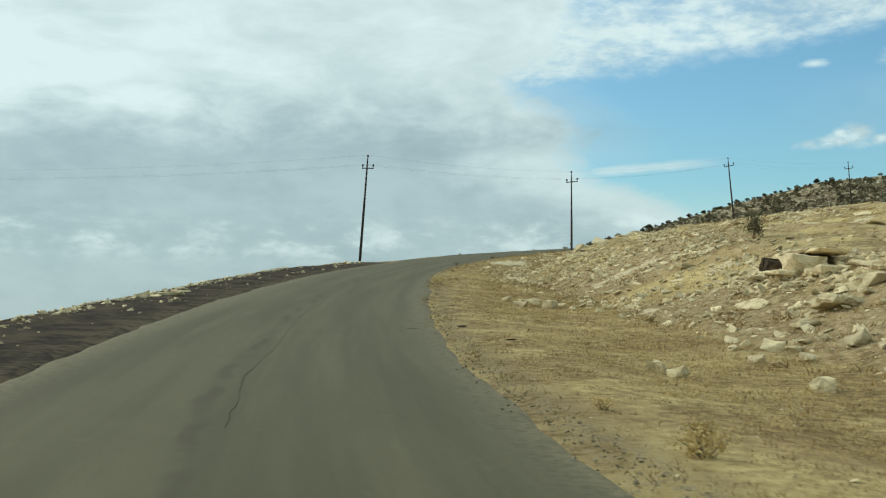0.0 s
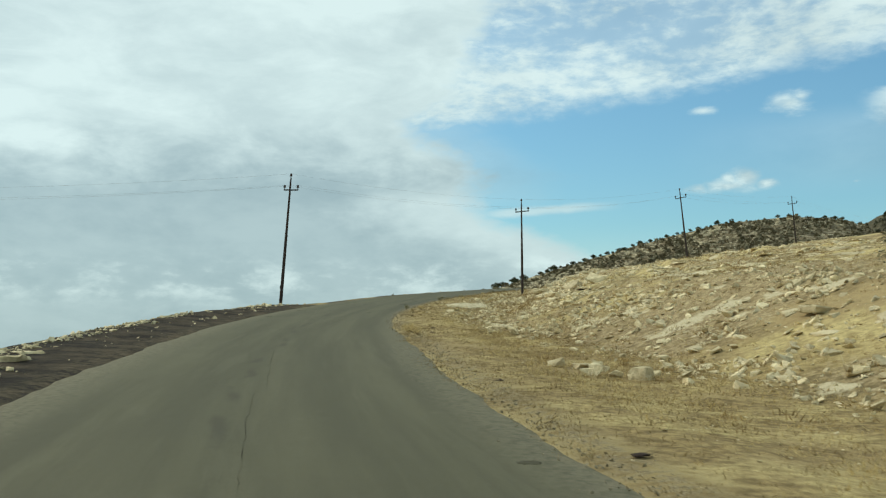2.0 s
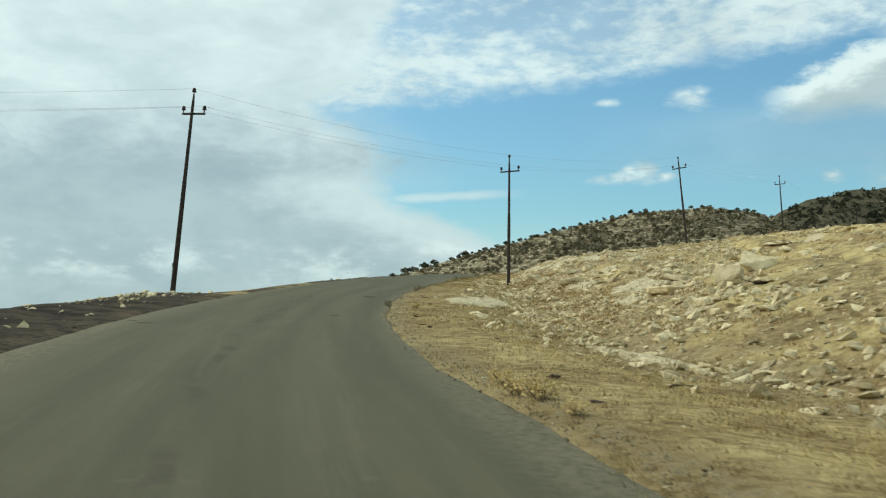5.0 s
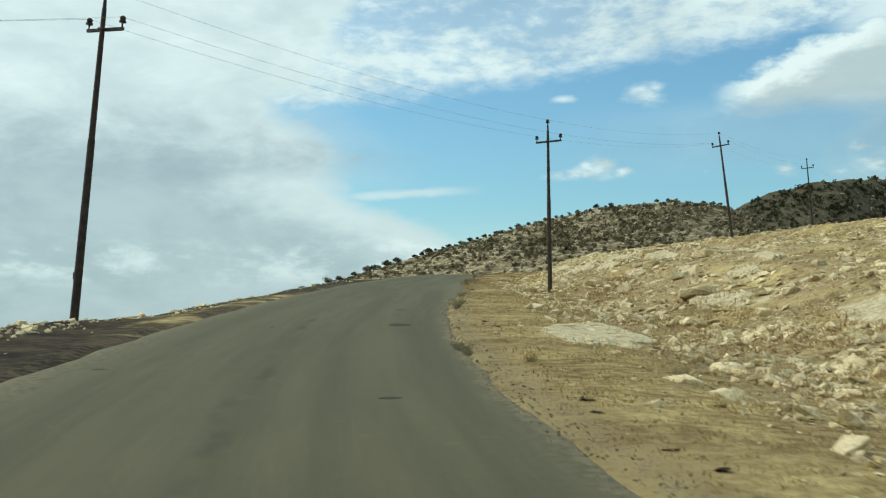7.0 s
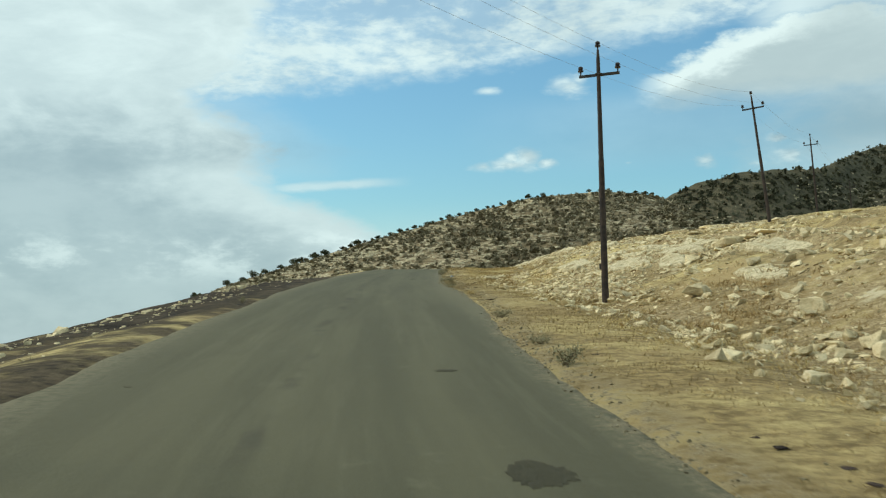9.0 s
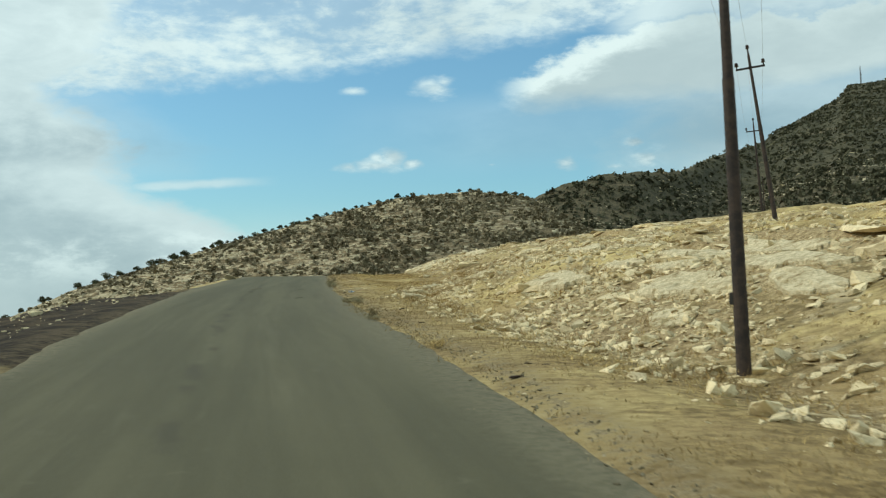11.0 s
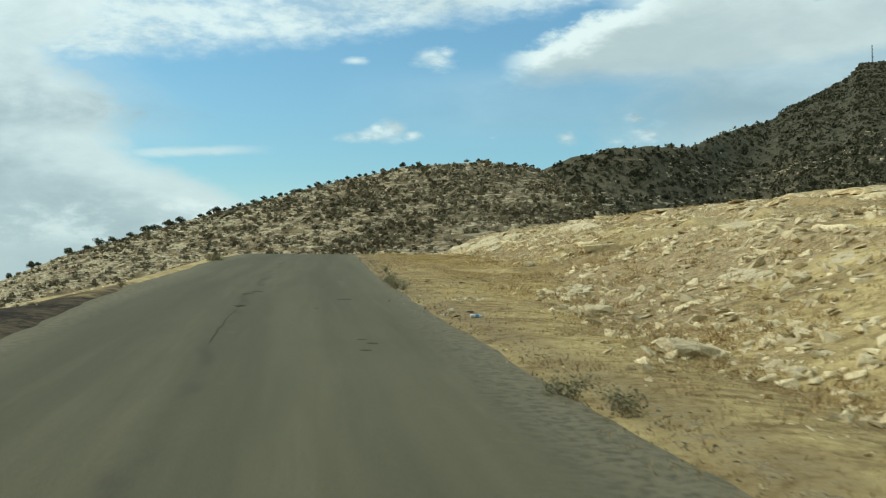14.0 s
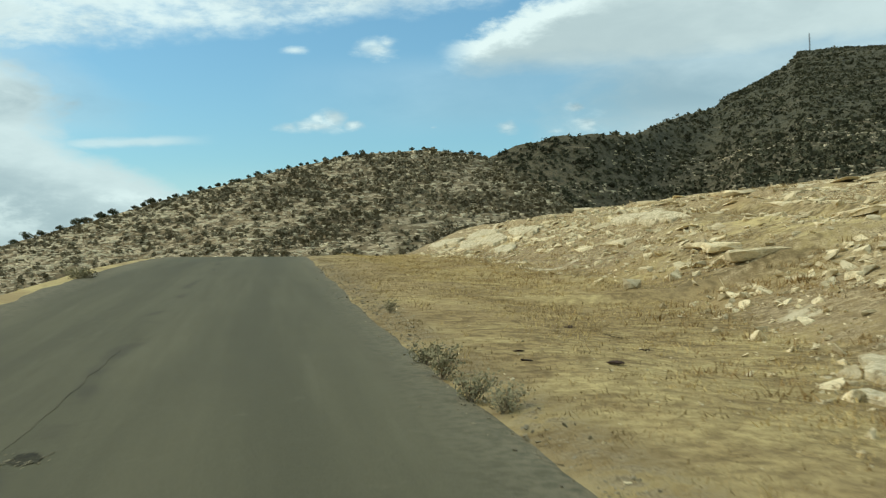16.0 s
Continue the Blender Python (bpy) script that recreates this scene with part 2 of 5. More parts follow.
    thicket_shaded = n.mix(n.math("MULTIPLY", n.math("MULTIPLY", level, 0.7), n.step(h3, 0.42, 0.58)), thicket_shaded, (0.17, 0.133, 0.08))
    slope = n.mix(wooded_shaded, slope, thicket_shaded)
    colour = n.mix(far, colour, slope)
    near_h = n.math("ADD", n.math("MULTIPLY", fine, n.math("SUBTRACT", 0.55, n.math("MULTIPLY", verge, 0.33))), n.math("MULTIPLY", tiny, 0.3))
    height = n.math("ADD", near_h, n.math("MULTIPLY", n.math("MULTIPLY", far, h3), 14.0))
    finish(n, colour, 0.95, height, 0.09, 0, 0.1)
    return m


def asphalt_material():
    m, n = material("worn_asphalt")
    p = place_of(n)
    across, along = attribute(n, "across"), attribute(n, "along")
    lane = n.add("ShaderNodeCombineXYZ", X=across, Y=n.math("MULTIPLY", along, 0.04), Z=0.0).outputs[0]
    streak, patch, grit, fine = n.noise(lane, 1.1, 4, 0.6), n.noise(p, 0.35, 4, 0.6), n.noise(p, 60.0, 3, 0.7), n.noise(p, 9.0, 5, 0.65)
    colour = n.mix(n.step(streak, 0.36, 0.64), (0.078, 0.072, 0.039), (0.105, 0.096, 0.053))
    colour = n.mix(n.math("MULTIPLY", n.step(patch, 0.48, 0.66), 0.20), colour, (0.070, 0.064, 0.036))
    track = n.add("ShaderNodeCombineXYZ", X=across, Y=n.math("MULTIPLY", along, 0.05), Z=2.0).outputs[0]
    scuff = n.noise(track, 1.9, 6, 0.68)
    colour = n.mix(n.math("MULTIPLY", n.step(scuff, 0.50, 0.66), 0.17), colour, (0.064, 0.059, 0.035))
    colour = n.mix(n.math("MULTIPLY", n.step(scuff, 0.46, 0.34), 0.25), colour, (0.145, 0.131, 0.078))
    side = n.step(n.math("ABSOLUTE", across), 2.2, 3.3)
    colour = n.mix(n.math("MULTIPLY", side, n.step(fine, 0.35, 0.6)), colour, (0.165, 0.143, 0.088))
    colour = n.mix(n.math("MULTIPLY", n.step(grit, 0.52, 0.70), 0.24), colour, (0.21, 0.187, 0.118))
    # straw dust and grit over the crumbling rim
    rim = n.math("SUBTRACT", attribute(n, "rim"), n.math("ADD", n.math("MULTIPLY", n.math("SUBTRACT", fine, 0.5), 0.9), n.math("MULTIPLY", n.math("SUBTRACT", n.noise(p, 1.3, 4, 0.6), 0.5), 0.6)))
    dust = n.math("SUBTRACT", 1.0, n.step(rim, -0.02, 0.36))
    colour = n.mix(n.math("MULTIPLY", dust, n.math("ADD", 0.25, n.math("MULTIPLY", n.step(across, -0.5, 0.5), 0.65))), colour, n.mix(n.step(grit, 0.40, 0.62), (0.130, 0.104, 0.060), (0.29, 0.232, 0.132)))
    # the tarred seam down the middle
    wander = n.math("ADD", across, n.math("MULTIPLY", n.math("SUBTRACT", n.noise(p, 0.25, 3), 0.5), 1.1))
    seam = n.math("MULTIPLY", n.math("SUBTRACT", 1.0, n.step(n.math("ABSOLUTE", n.math("ADD", wander, 0.35)), 0.03, 0.16)), n.step(n.noise(p, 0.6, 3), 0.45, 0.6))
    colour = n.mix(n.math("MULTIPLY", seam, 0.55), colour, (0.050, 0.045, 0.028))
    # an older, darker strip on the far lane, towards the end of the climb
    strip = n.math("MULTIPLY", n.math("SUBTRACT", 1.0, n.step(n.math("ADD", wander, 0.1), -1.3, -0.5)), n.math("MULTIPLY", n.step(along, 118.0, 128.0), n.step(n.noise(track, 0.8, 4), 0.40, 0.58)))
    colour = n.mix(n.math("MULTIPLY", strip, 0.45), colour, (0.066, 0.062, 0.036))
    pale = n.math("MULTIPLY", n.step(n.noise(p, 2.2, 6, 0.72), 0.60, 0.72), 0.35)
    colour = n.mix(pale, colour, (0.165, 0.148, 0.092))
    finish(n, colour, 0.86, n.math("ADD", n.math("MULTIPLY", grit, 0.5), fine), 0.012, 0, 0.25)
    return m


def stone_material(name, light, mid_c, dark):
    m, n = material(name)
    p = place_of(n)
    info = n.add("ShaderNodeObjectInfo").outputs["Random"]
    isle = n.add("ShaderNodeNewGeometry").outputs["Random Per Island"]
    a, b = n.noise(p, 3.0, 5, 0.65), n.noise(p, 22.0, 4, 0.7)
    colour = n.mix(n.step(a, 0.32, 0.62), mid_c, light)
    colour = n.mix(n.math("MULTIPLY", n.step(b, 0.52, 0.72), 0.5), colour, dark)
    colour = n.mix(n.math("MULTIPLY", n.step(n.noise(p, 7.0, 5, 0.7, 0.6), 0.58, 0.68), 0.4), colour, dark)
    shade = n.math("ADD", 0.66, n.math("MULTIPLY", n.math("FRACT", n.math("ADD", info, isle)), 0.46))
    tint = n.add("ShaderNodeCombineXYZ", X=shade, Y=shade, Z=n.math("MULTIPLY", shade, 0.97)).outputs[0]
    finish(n, n.mix(1.0, colour, tint, "MULTIPLY"), 0.9, n.math("ADD", a, n.math("MULTIPLY", b, 0.5)), 0.05, 0, 0.15)
    return m


def leaf_material(name, a, b, scale=3.0):
    m, n = material(name)
    p = place_of(n)
    isle = n.add("ShaderNodeNewGeometry").outputs["Random Per Island"]
    colour = n.mix(isle, a, b)
    colour = n.mix(n.math("MULTIPLY", n.step(n.noise(p, scale, 3), 0.4, 0.65), 0.5), colour, a)
    finish(n, colour, 0.85, None, 0, 0, 0.15)
    return m


def metal_material(name, a, b, rough=0.75, metal=0.2):
    m, n = material(name)
    p = place_of(n)
    t = n.noise(p, 6.0, 5, 0.65)
    finish(n, n.mix(n.step(t, 0.35, 0.65), a, b), rough, n.noise(p, 40.0, 3), 0.002, metal, 0.3)
    return m


GROUND, ASPHALT = ground_material(), asphalt_material()
LIMESTONE = stone_material("limestone", (0.82, 0.695, 0.450), (0.60, 0.480, 0.285), (0.20, 0.15, 0.083))
DARK_STONE = stone_material("dark_stone", (0.07, 0.045, 0.035), (0.045, 0.032, 0.026), (0.02, 0.016, 0.013))
RUSTY = leaf_material("rusty_grass", (0.21, 0.135, 0.053), (0.44, 0.295, 0.120))
STRAW = leaf_material("dry_straw", (0.42, 0.305, 0.126), (0.71, 0.54, 0.238))
HILL_ROCK = stone_material("hill_limestone", (0.76, 0.66, 0.47), (0.54, 0.455, 0.305), (0.20, 0.16, 0.10))
GRAVEL = stone_material("road_gravel", (0.34, 0.29, 0.19), (0.21, 0.178, 0.117), (0.10, 0.085, 0.056))
def sheet_material():
    """Bare bedrock with earth and dead grass caught in its hollows."""
    m, n = material("bare_bedrock")
    p = place_of(n)
    mid, fine, tiny = n.noise(p, 1.7, 6, 0.66, 0.5), n.noise(p, 7.0, 5, 0.66), n.noise(p, 26.0, 4, 0.7)
    rock = n.mix(n.step(fine, 0.36, 0.64), (0.46, 0.385, 0.235), (0.74, 0.645, 0.425))
    rock = n.mix(n.math("MULTIPLY", n.step(tiny, 0.52, 0.68), 0.6), rock, (0.24, 0.185, 0.11))
    dirt = n.mix(n.step(tiny, 0.40, 0.62), (0.19, 0.138, 0.068), (0.44, 0.34, 0.165))
    colour = n.mix(n.step(n.math("ADD", n.math("MULTIPLY", mid, 0.75), n.math("MULTIPLY", fine, 0.25)), 0.54, 0.62), rock, dirt)
    finish(n, colour, 0.92, n.math("ADD", fine, n.math("MULTIPLY", tiny, 0.5)), 0.06, 0, 0.12)
    return m


BEDROCK = sheet_material()
SHRUB = leaf_material("olive_shrub_leaves", (0.085, 0.080, 0.040), (0.19, 0.17, 0.088))
# verge blades, browner and also darkened for the weaker light by the road
TRODDEN = leaf_material("trodden_grass", (0.20, 0.139, 0.060), (0.41, 0.297, 0.128))
SCRUB = leaf_material("dull_scrub", (0.130, 0.114, 0.068), (0.270, 0.228, 0.140), 0.2)
OAK = leaf_material("dark_oak_leaves", (0.046, 0.055, 0.030), (0.115, 0.120, 0.066), 0.4)
WEED = leaf_material("grey_green_weed", (0.17, 0.155, 0.086), (0.33, 0.29, 0.165))
MAQUIS = leaf_material("mountain_maquis", (0.052, 0.056, 0.033), (0.135, 0.124, 0.072), 0.05)
TWIG = metal_material("dry_twig", (0.20, 0.16, 0.10), (0.32, 0.26, 0.17), 0.9, 0.0)
BARK = metal_material("bark", (0.07, 0.055, 0.04), (0.12, 0.095, 0.07), 0.9, 0.0)
POLE = metal_material("tarred_rusty_pole", (0.024, 0.018, 0.015), (0.056, 0.037, 0.027), 0.7, 0.0)
STEEL = metal_material("dark_steel", (0.035, 0.033, 0.032), (0.07, 0.06, 0.05), 0.6, 0.4)
CERAMIC = metal_material("brown_porcelain", (0.02, 0.014, 0.012), (0.05, 0.03, 0.022), 0.25, 0.0)
CABLE = metal_material("weathered_cable", (0.24, 0.24, 0.24), (0.34, 0.34, 0.33), 0.5, 0.3)
PLASTIC = metal_material("pale_plastic", (0.55, 0.62, 0.68), (0.75, 0.78, 0.78), 0.4, 0.0)
MAST = metal_material("galvanised_mast", (0.12, 0.12, 0.12), (0.20, 0.20, 0.19), 0.55, 0.5)


# ---- lie of the land ----
def grain(x, y, seed=0.0):
    """Smooth value noise, 0 to 1."""
    x, y = np.asarray(x, float), np.asarray(y, float)
    xi, yi = np.floor(x), np.floor(y)
    u, v = x - xi, y - yi
    u, v = u * u * (3 - 2 * u), v * v * (3 - 2 * v)

    def cell(i, j):
        return np.modf(np.abs(np.sin(i * 127.1 + j * 311.7 + seed * 74.7) * 43758.5453))[0]

    top = cell(xi, yi) * (1 - u) + cell(xi + 1, yi) * u
    low = cell(xi, yi + 1) * (1 - u) + cell(xi + 1, yi + 1) * u
    return top * (1 - v) + low * v


def fractal(x, y, octaves=4, seed=0.0):
    total, size = 0.0, 0.5
    for k in range(octaves):
        total = total + size * (grain(np.asarray(x) * 2**k, np.asarray(y) * 2**k, seed + k) - 0.5)
        size *= 0.5
    return total


def ramp(v, a, b):
    w = np.clip((np.asarray(v, float) - a) / (b - a), 0, 1)
    return w * w * (3 - 2 * w)


# the road's middle line, every 18 m of its length
ROAD = [(12.58, -25.02, -3.38), (4.32, -9.02, -2.27), (-4.11, 6.88, -1.19), (-11.08, 23.51, 0.10), (-16.76, 40.60, 1.59), (-21.27, 58.08, 3.27),
        (-23.30, 76.02, 4.99), (-24.10, 94.00, 6.66), (-25.15, 112.00, 8.11), (-25.15, 130.03, 9.61), (-24.88, 148.03, 11.10), (-24.50, 166.02, 12.55),
        (-23.8, 184.0, 13.50), (-22.6, 202.0, 13.65), (-20.2, 220.0, 12.6)]
HALF = 3.25
EDGE_S = [0, 15, 24, 31, 43, 50, 57, 63, 69, 75, 80, 90, 100, 106, 113, 121, 131, 140, 150]
EDGE_RIGHT = [3.25, 3.27, 3.42, 3.62, 3.75, 3.40, 3.02, 2.95, 2.88, 2.80, 2.85, 3.05, 3.62, 3.80, 3.80, 3.80, 3.52, 3.25, 3.2]
EDGE_LEFT = [3.3, 3.3, 3.5, 3.62, 3.7, 3.65, 3.65, 3.58, 3.5, 3.45, 3.4, 3.25, 3.1, 3.25, 3.2, 3.3, 3.6, 3.85, 3.7]
S0, DS = -28.0, 0.5


def half_width(s, d):
    """From the middle of the road to its edge, on the side of d."""
    return np.where(np.asarray(d) > 0, np.interp(s, EDGE_S, EDGE_RIGHT), np.interp(s, EDGE_S, EDGE_LEFT))


def middle_line():
    knots = np.array(ROAD)
    first, last = knots[0] - knots[1], knots[-1] - knots[-2]
    knots = np.array([knots[0] + first * k for k in range(25, 0, -1)] + list(knots) + [knots[-1] + last * k for k in range(1, 26)])
    where = S0 + 18.0 * (np.arange(len(knots)) - 25)
    s = np.arange(where[0], where[-1], DS)
    line = np.stack([np.interp(s, where, knots[:, k]) for k in range(3)], 1)
    box = np.ones(31) / 31
    for _ in range(2):
        line = np.stack([np.convolve(np.pad(line[:, k], 15, mode="reflect", reflect_type="odd"), box, "valid") for k in range(3)], 1)
    return s, line


LINE_S, LINE = middle_line()
TAN = np.gradient(LINE[:, :2], axis=0)
TAN /= np.linalg.norm(TAN, axis=1)[:, None]
NORMAL = np.stack([TAN[:, 1], -TAN[:, 0]], 1)
FAR_NORMAL = np.array([math.cos(radians(8)), math.sin(radians(8))])


def on_plan(s, d):
    """World x and y at s metres along the road, d metres to the right of its middle."""
    s, d = np.asarray(s, float), np.asarray(d, float)
    far_s = np.where(s < LINE_S[0], s - LINE_S[0], np.where(s > LINE_S[-1], s - LINE_S[-1], 0))
    c = [np.interp(s, LINE_S, LINE[:, k]) for k in (0, 1)]
    t = [np.interp(s, LINE_S, TAN[:, k]) for k in (0, 1)]
    nn = [np.interp(s, LINE_S, NORMAL[:, k]) for k in (0, 1)]
    near = np.clip(d, -70, 70)
    return tuple(c[k] + t[k] * far_s + nn[k] * near + FAR_NORMAL[k] * (d - near) for k in (0, 1))


def along_road(x, y):
    i = np.argmin((LINE[:, 0] - x) ** 2 + (LINE[:, 1] - y) ** 2)
    off = np.array([x, y]) - LINE[i, :2]
    return float(LINE_S[i] + off @ TAN[i]), float(off @ NORMAL[i])


def bank_start(s):
    return np.interp(s, [0, 20, 38, 46, 60, 75, 90, 115, 123, 136, 150, 175, 200], [11.5, 11.0, 10.6, 10.0, 8.6, 9.8, 8.4, 7.8, 7.2, 9.0, 11.0, 11.0, 10.0])


def stone_start(s):
    return bank_start(s) - np.interp(s, [30, 50, 66, 78, 90, 130, 150], [0, 1.3, 2.8, 3.0, 1.6, 1.5, 0.4])


def near_height(s, d):
    s, d = np.asarray(s, float), np.asarray(d, float)
    road = np.interp(s, LINE_S, LINE[:, 2])
    hillside = np.where(s < 150, road, np.interp(s, [150, 171, 195, 205, 215, 260, 420, 3000], [11.25, 12.75, 14.0, 14.1, 13.6, 8.0, -22.0, -80.0]))
    base = np.where(d > 0, road + (hillside - road) * ramp(d, 3.3, 12), road + (np.minimum(hillside, road) - road) * ramp(-d, 5, 14))
    base = np.where(s > 205, np.minimum(base, np.interp(s, [205, 215, 260, 420, 3000], [14.5, 13.5, 6.0, -22.0, -80.0])), base)
    # right: shallow ditch, stony bank, then a gentle rise to a crest
    start = bank_start(s)
    ditch = -0.22 * ramp(d, 4.5, 7.2)
    k = d - start + 1.0
    steep = np.interp(s, [20, 36, 46, 58, 75], [0.30, 0.40, 0.40, 0.34, 0.31])
    rise = steep * np.clip(k, 0, 5.0) + 0.122 * np.clip(k - 5.0, 0, 19)
    fall = -0.0035 * np.clip(d - 33, 0, 60) ** 2 - 0.30 * np.clip(d - 93, 0, 400)
    right = ditch * (1 - 0.6 * ramp(d, start, start + 3)) + rise + fall
    rough = ramp(d, start - 1.5, start + 2) * (0.55 * fractal(s / 5.0, d / 3.2, 4, 3.0) + 0.16 * fractal(s / 1.1, d / 0.8, 3, 5.0))
    # bedding ledges that run along the slope
    bed = d / 3.3 + 0.35 * np.sin(s / 17.0) + 1.2 * fractal(s / 14.0, d / 9.0, 3, 8.0)
    saw = bed - np.floor(bed)
    ledge = ramp(d, start + 1.5, start + 4) * (0.38 * (np.minimum(saw / 0.8, (1 - saw) / 0.2) - 0.5)) * ramp(fractal(s / 9.0, d / 5.0, 2, 11.0), -0.10, 0.12)
    right = right + rough - ledge + 0.05 * fractal(s / 1.6, d / 1.6, 3, 2.0) * ramp(d, 3.4, 5)
    # left: a low berm, then a slope down to the valley
    berm = np.interp(s, [-50, 40, 60, 78, 86, 104, 113, 120, 126, 132, 138, 146, 170], [0.08, 0.06, 0.14, 0.05, -0.38, -0.42, -0.42, -0.22, -0.10, -0.08, -0.45, -0.85, -0.90])
    e = -d
    hump = berm * ramp(e, 3.9, 6.2) - 0.20 * np.clip(e - 6.6, 0, 6) - 0.34 * np.clip(e - 12.6, 0, 30) - 0.22 * np.clip(e - 42.6, 0, 260)
    left = hump + ramp(e, 3.6, 5.5) * (0.26 * fractal(s / 3.0, d / 2.4, 4, 7.0) + 0.05 * fractal(s / 0.9, d / 0.9, 2, 9.0))
    side = np.where(d > 0, right, left)
    past = np.abs(d) - half_width(s, d)
    bed_of_road = -0.07 * (1 - ramp(past, -0.15, 0.30)) - 0.10 * (1 - ramp(past, -0.9, -0.4))
    return base + side + bed_of_road


RIDGE_X = [-900, -430, -350, -260, -205, -163, -77, -11, 37, 83, 107, 123, 164, 210, 300, 420]
RIDGE_Z = [-90, -60, -36, 4, 27, 45, 70, 88, 99, 103, 101, 98, 71, 40, 3, -60]
PEAK_AZ = [-40, 3, 9, 13.3, 14.4, 16.9, 19.0, 20.9, 22.7, 23.6, 25.4, 26.0, 27.4, 29.2, 29.7, 31.1, 34.0, 45, 60, 90]
PEAK_Z = [-60, 60, 118, 148, 157, 166, 173, 183, 226, 248, 291, 321, 363, 428, 462, 474, 474, 466, 350, 150]
PEAK_D = [1100, 1100, 1050, 1000, 1000, 1000, 1030, 1110, 1300, 1390, 1600, 1680, 1820, 2000, 2050, 2100, 2120, 2100, 1900, 1500]
EYE = (-24.0, 120.0)


def far_height(x, y):
    x, y = np.asarray(x, float), np.asarray(y, float)
    wave = 9.0 * fractal(x / 90.0, y / 90.0, 4, 21.0)
    dy = y - 760
    hill = np.interp(x, RIDGE_X, RIDGE_Z) - np.where(dy < 0, 0.36, 0.25) * (np.sqrt(dy * dy + 900) - 30) + wave * ramp(np.abs(dy), 10, 120)
    terrace = hill / 7.0
    saw = terrace - np.floor(terrace)
    hill = hill + 1.1 * (ramp(saw, 0.55, 0.95) - saw)
    reach, az = np.hypot(x - EYE[0], y - EYE[1]), np.degrees(np.arctan2(x - EYE[0], y - EYE[1]))
    top, dist = np.interp(az, PEAK_AZ, PEAK_Z), np.interp(az, PEAK_AZ, PEAK_D)
    power = np.interp(az, [12, 20, 27, 40], [2.0, 2.1, 1.05, 1.0])
    u = np.clip((reach - 380) / (dist - 380), 0, 1)
    mount = -25 + (top + 25) * u**power - 0.22 * np.clip(reach - dist, 0, 900) - 0.0009 * np.clip(60 - np.abs(reach - dist + 15), 0, 60) ** 2 + 2.2 * wave * ramp(u, 0.1, 0.4) * (1 - ramp(u, 0.85, 1.0))
    mount = mount - 200 * ramp(np.abs(az - 25), 80, 110) - 60 * (reach < 380)
    step_ = mount / 24.0 + 1.6 * fractal(x / 160.0, y / 160.0, 3, 91.0)
    saw = step_ - np.floor(step_)
    mount = mount + 2.2 * (ramp(saw, 0.6, 0.95) - saw) * ramp(u, 0.15, 0.3) * (1 - ramp(u, 0.8, 0.97))
    plain = -75 + 40 * ramp(reach, 2200, 4200) + 25 * fractal(x / 500.0, y / 500.0, 3, 31.0)
    return np.maximum(np.maximum(hill, mount), plain)


def height(s, d):
    x, y = on_plan(s, d)
    return np.maximum(near_height(s, d), far_height(x, y))


def part(name, bm, mat, parent=None, label=""):
    mesh = bpy.data.meshes.new(name)
    bm.to_mesh(mesh)
    bm.free()
    mesh.materials.append(mat)
    ob = new(name, mesh)
    ob.parent = parent
    return tagged(ob, label)


def from_arrays(name, verts, faces, mat, smooth=False):
    """A mesh from an array of vertices and an array of equal-sided faces."""
    verts, faces = np.asarray(verts, np.float32), np.asarray(faces, np.int32)
    count, sides = faces.shape
    mesh = bpy.data.meshes.new(name)
    mesh.vertices.add(len(verts))
    mesh.vertices.foreach_set("co", verts.ravel())
    mesh.loops.add(count * sides)
    mesh.loops.foreach_set("vertex_index", faces.ravel())
    mesh.polygons.add(count)
    mesh.polygons.foreach_set("loop_start", np.arange(count, dtype=np.int32) * sides)
    mesh.update(calc_edges=True)
    mesh.materials.append(mat)
    mesh.polygons.foreach_set("use_smooth", np.full(count, smooth, bool))
    return mesh


def spread(near, inner, outer):
    """Grid lines: fine inside, wider and wider outside."""
    return sorted(set(np.round(np.concatenate([near, inner, outer]), 3)))


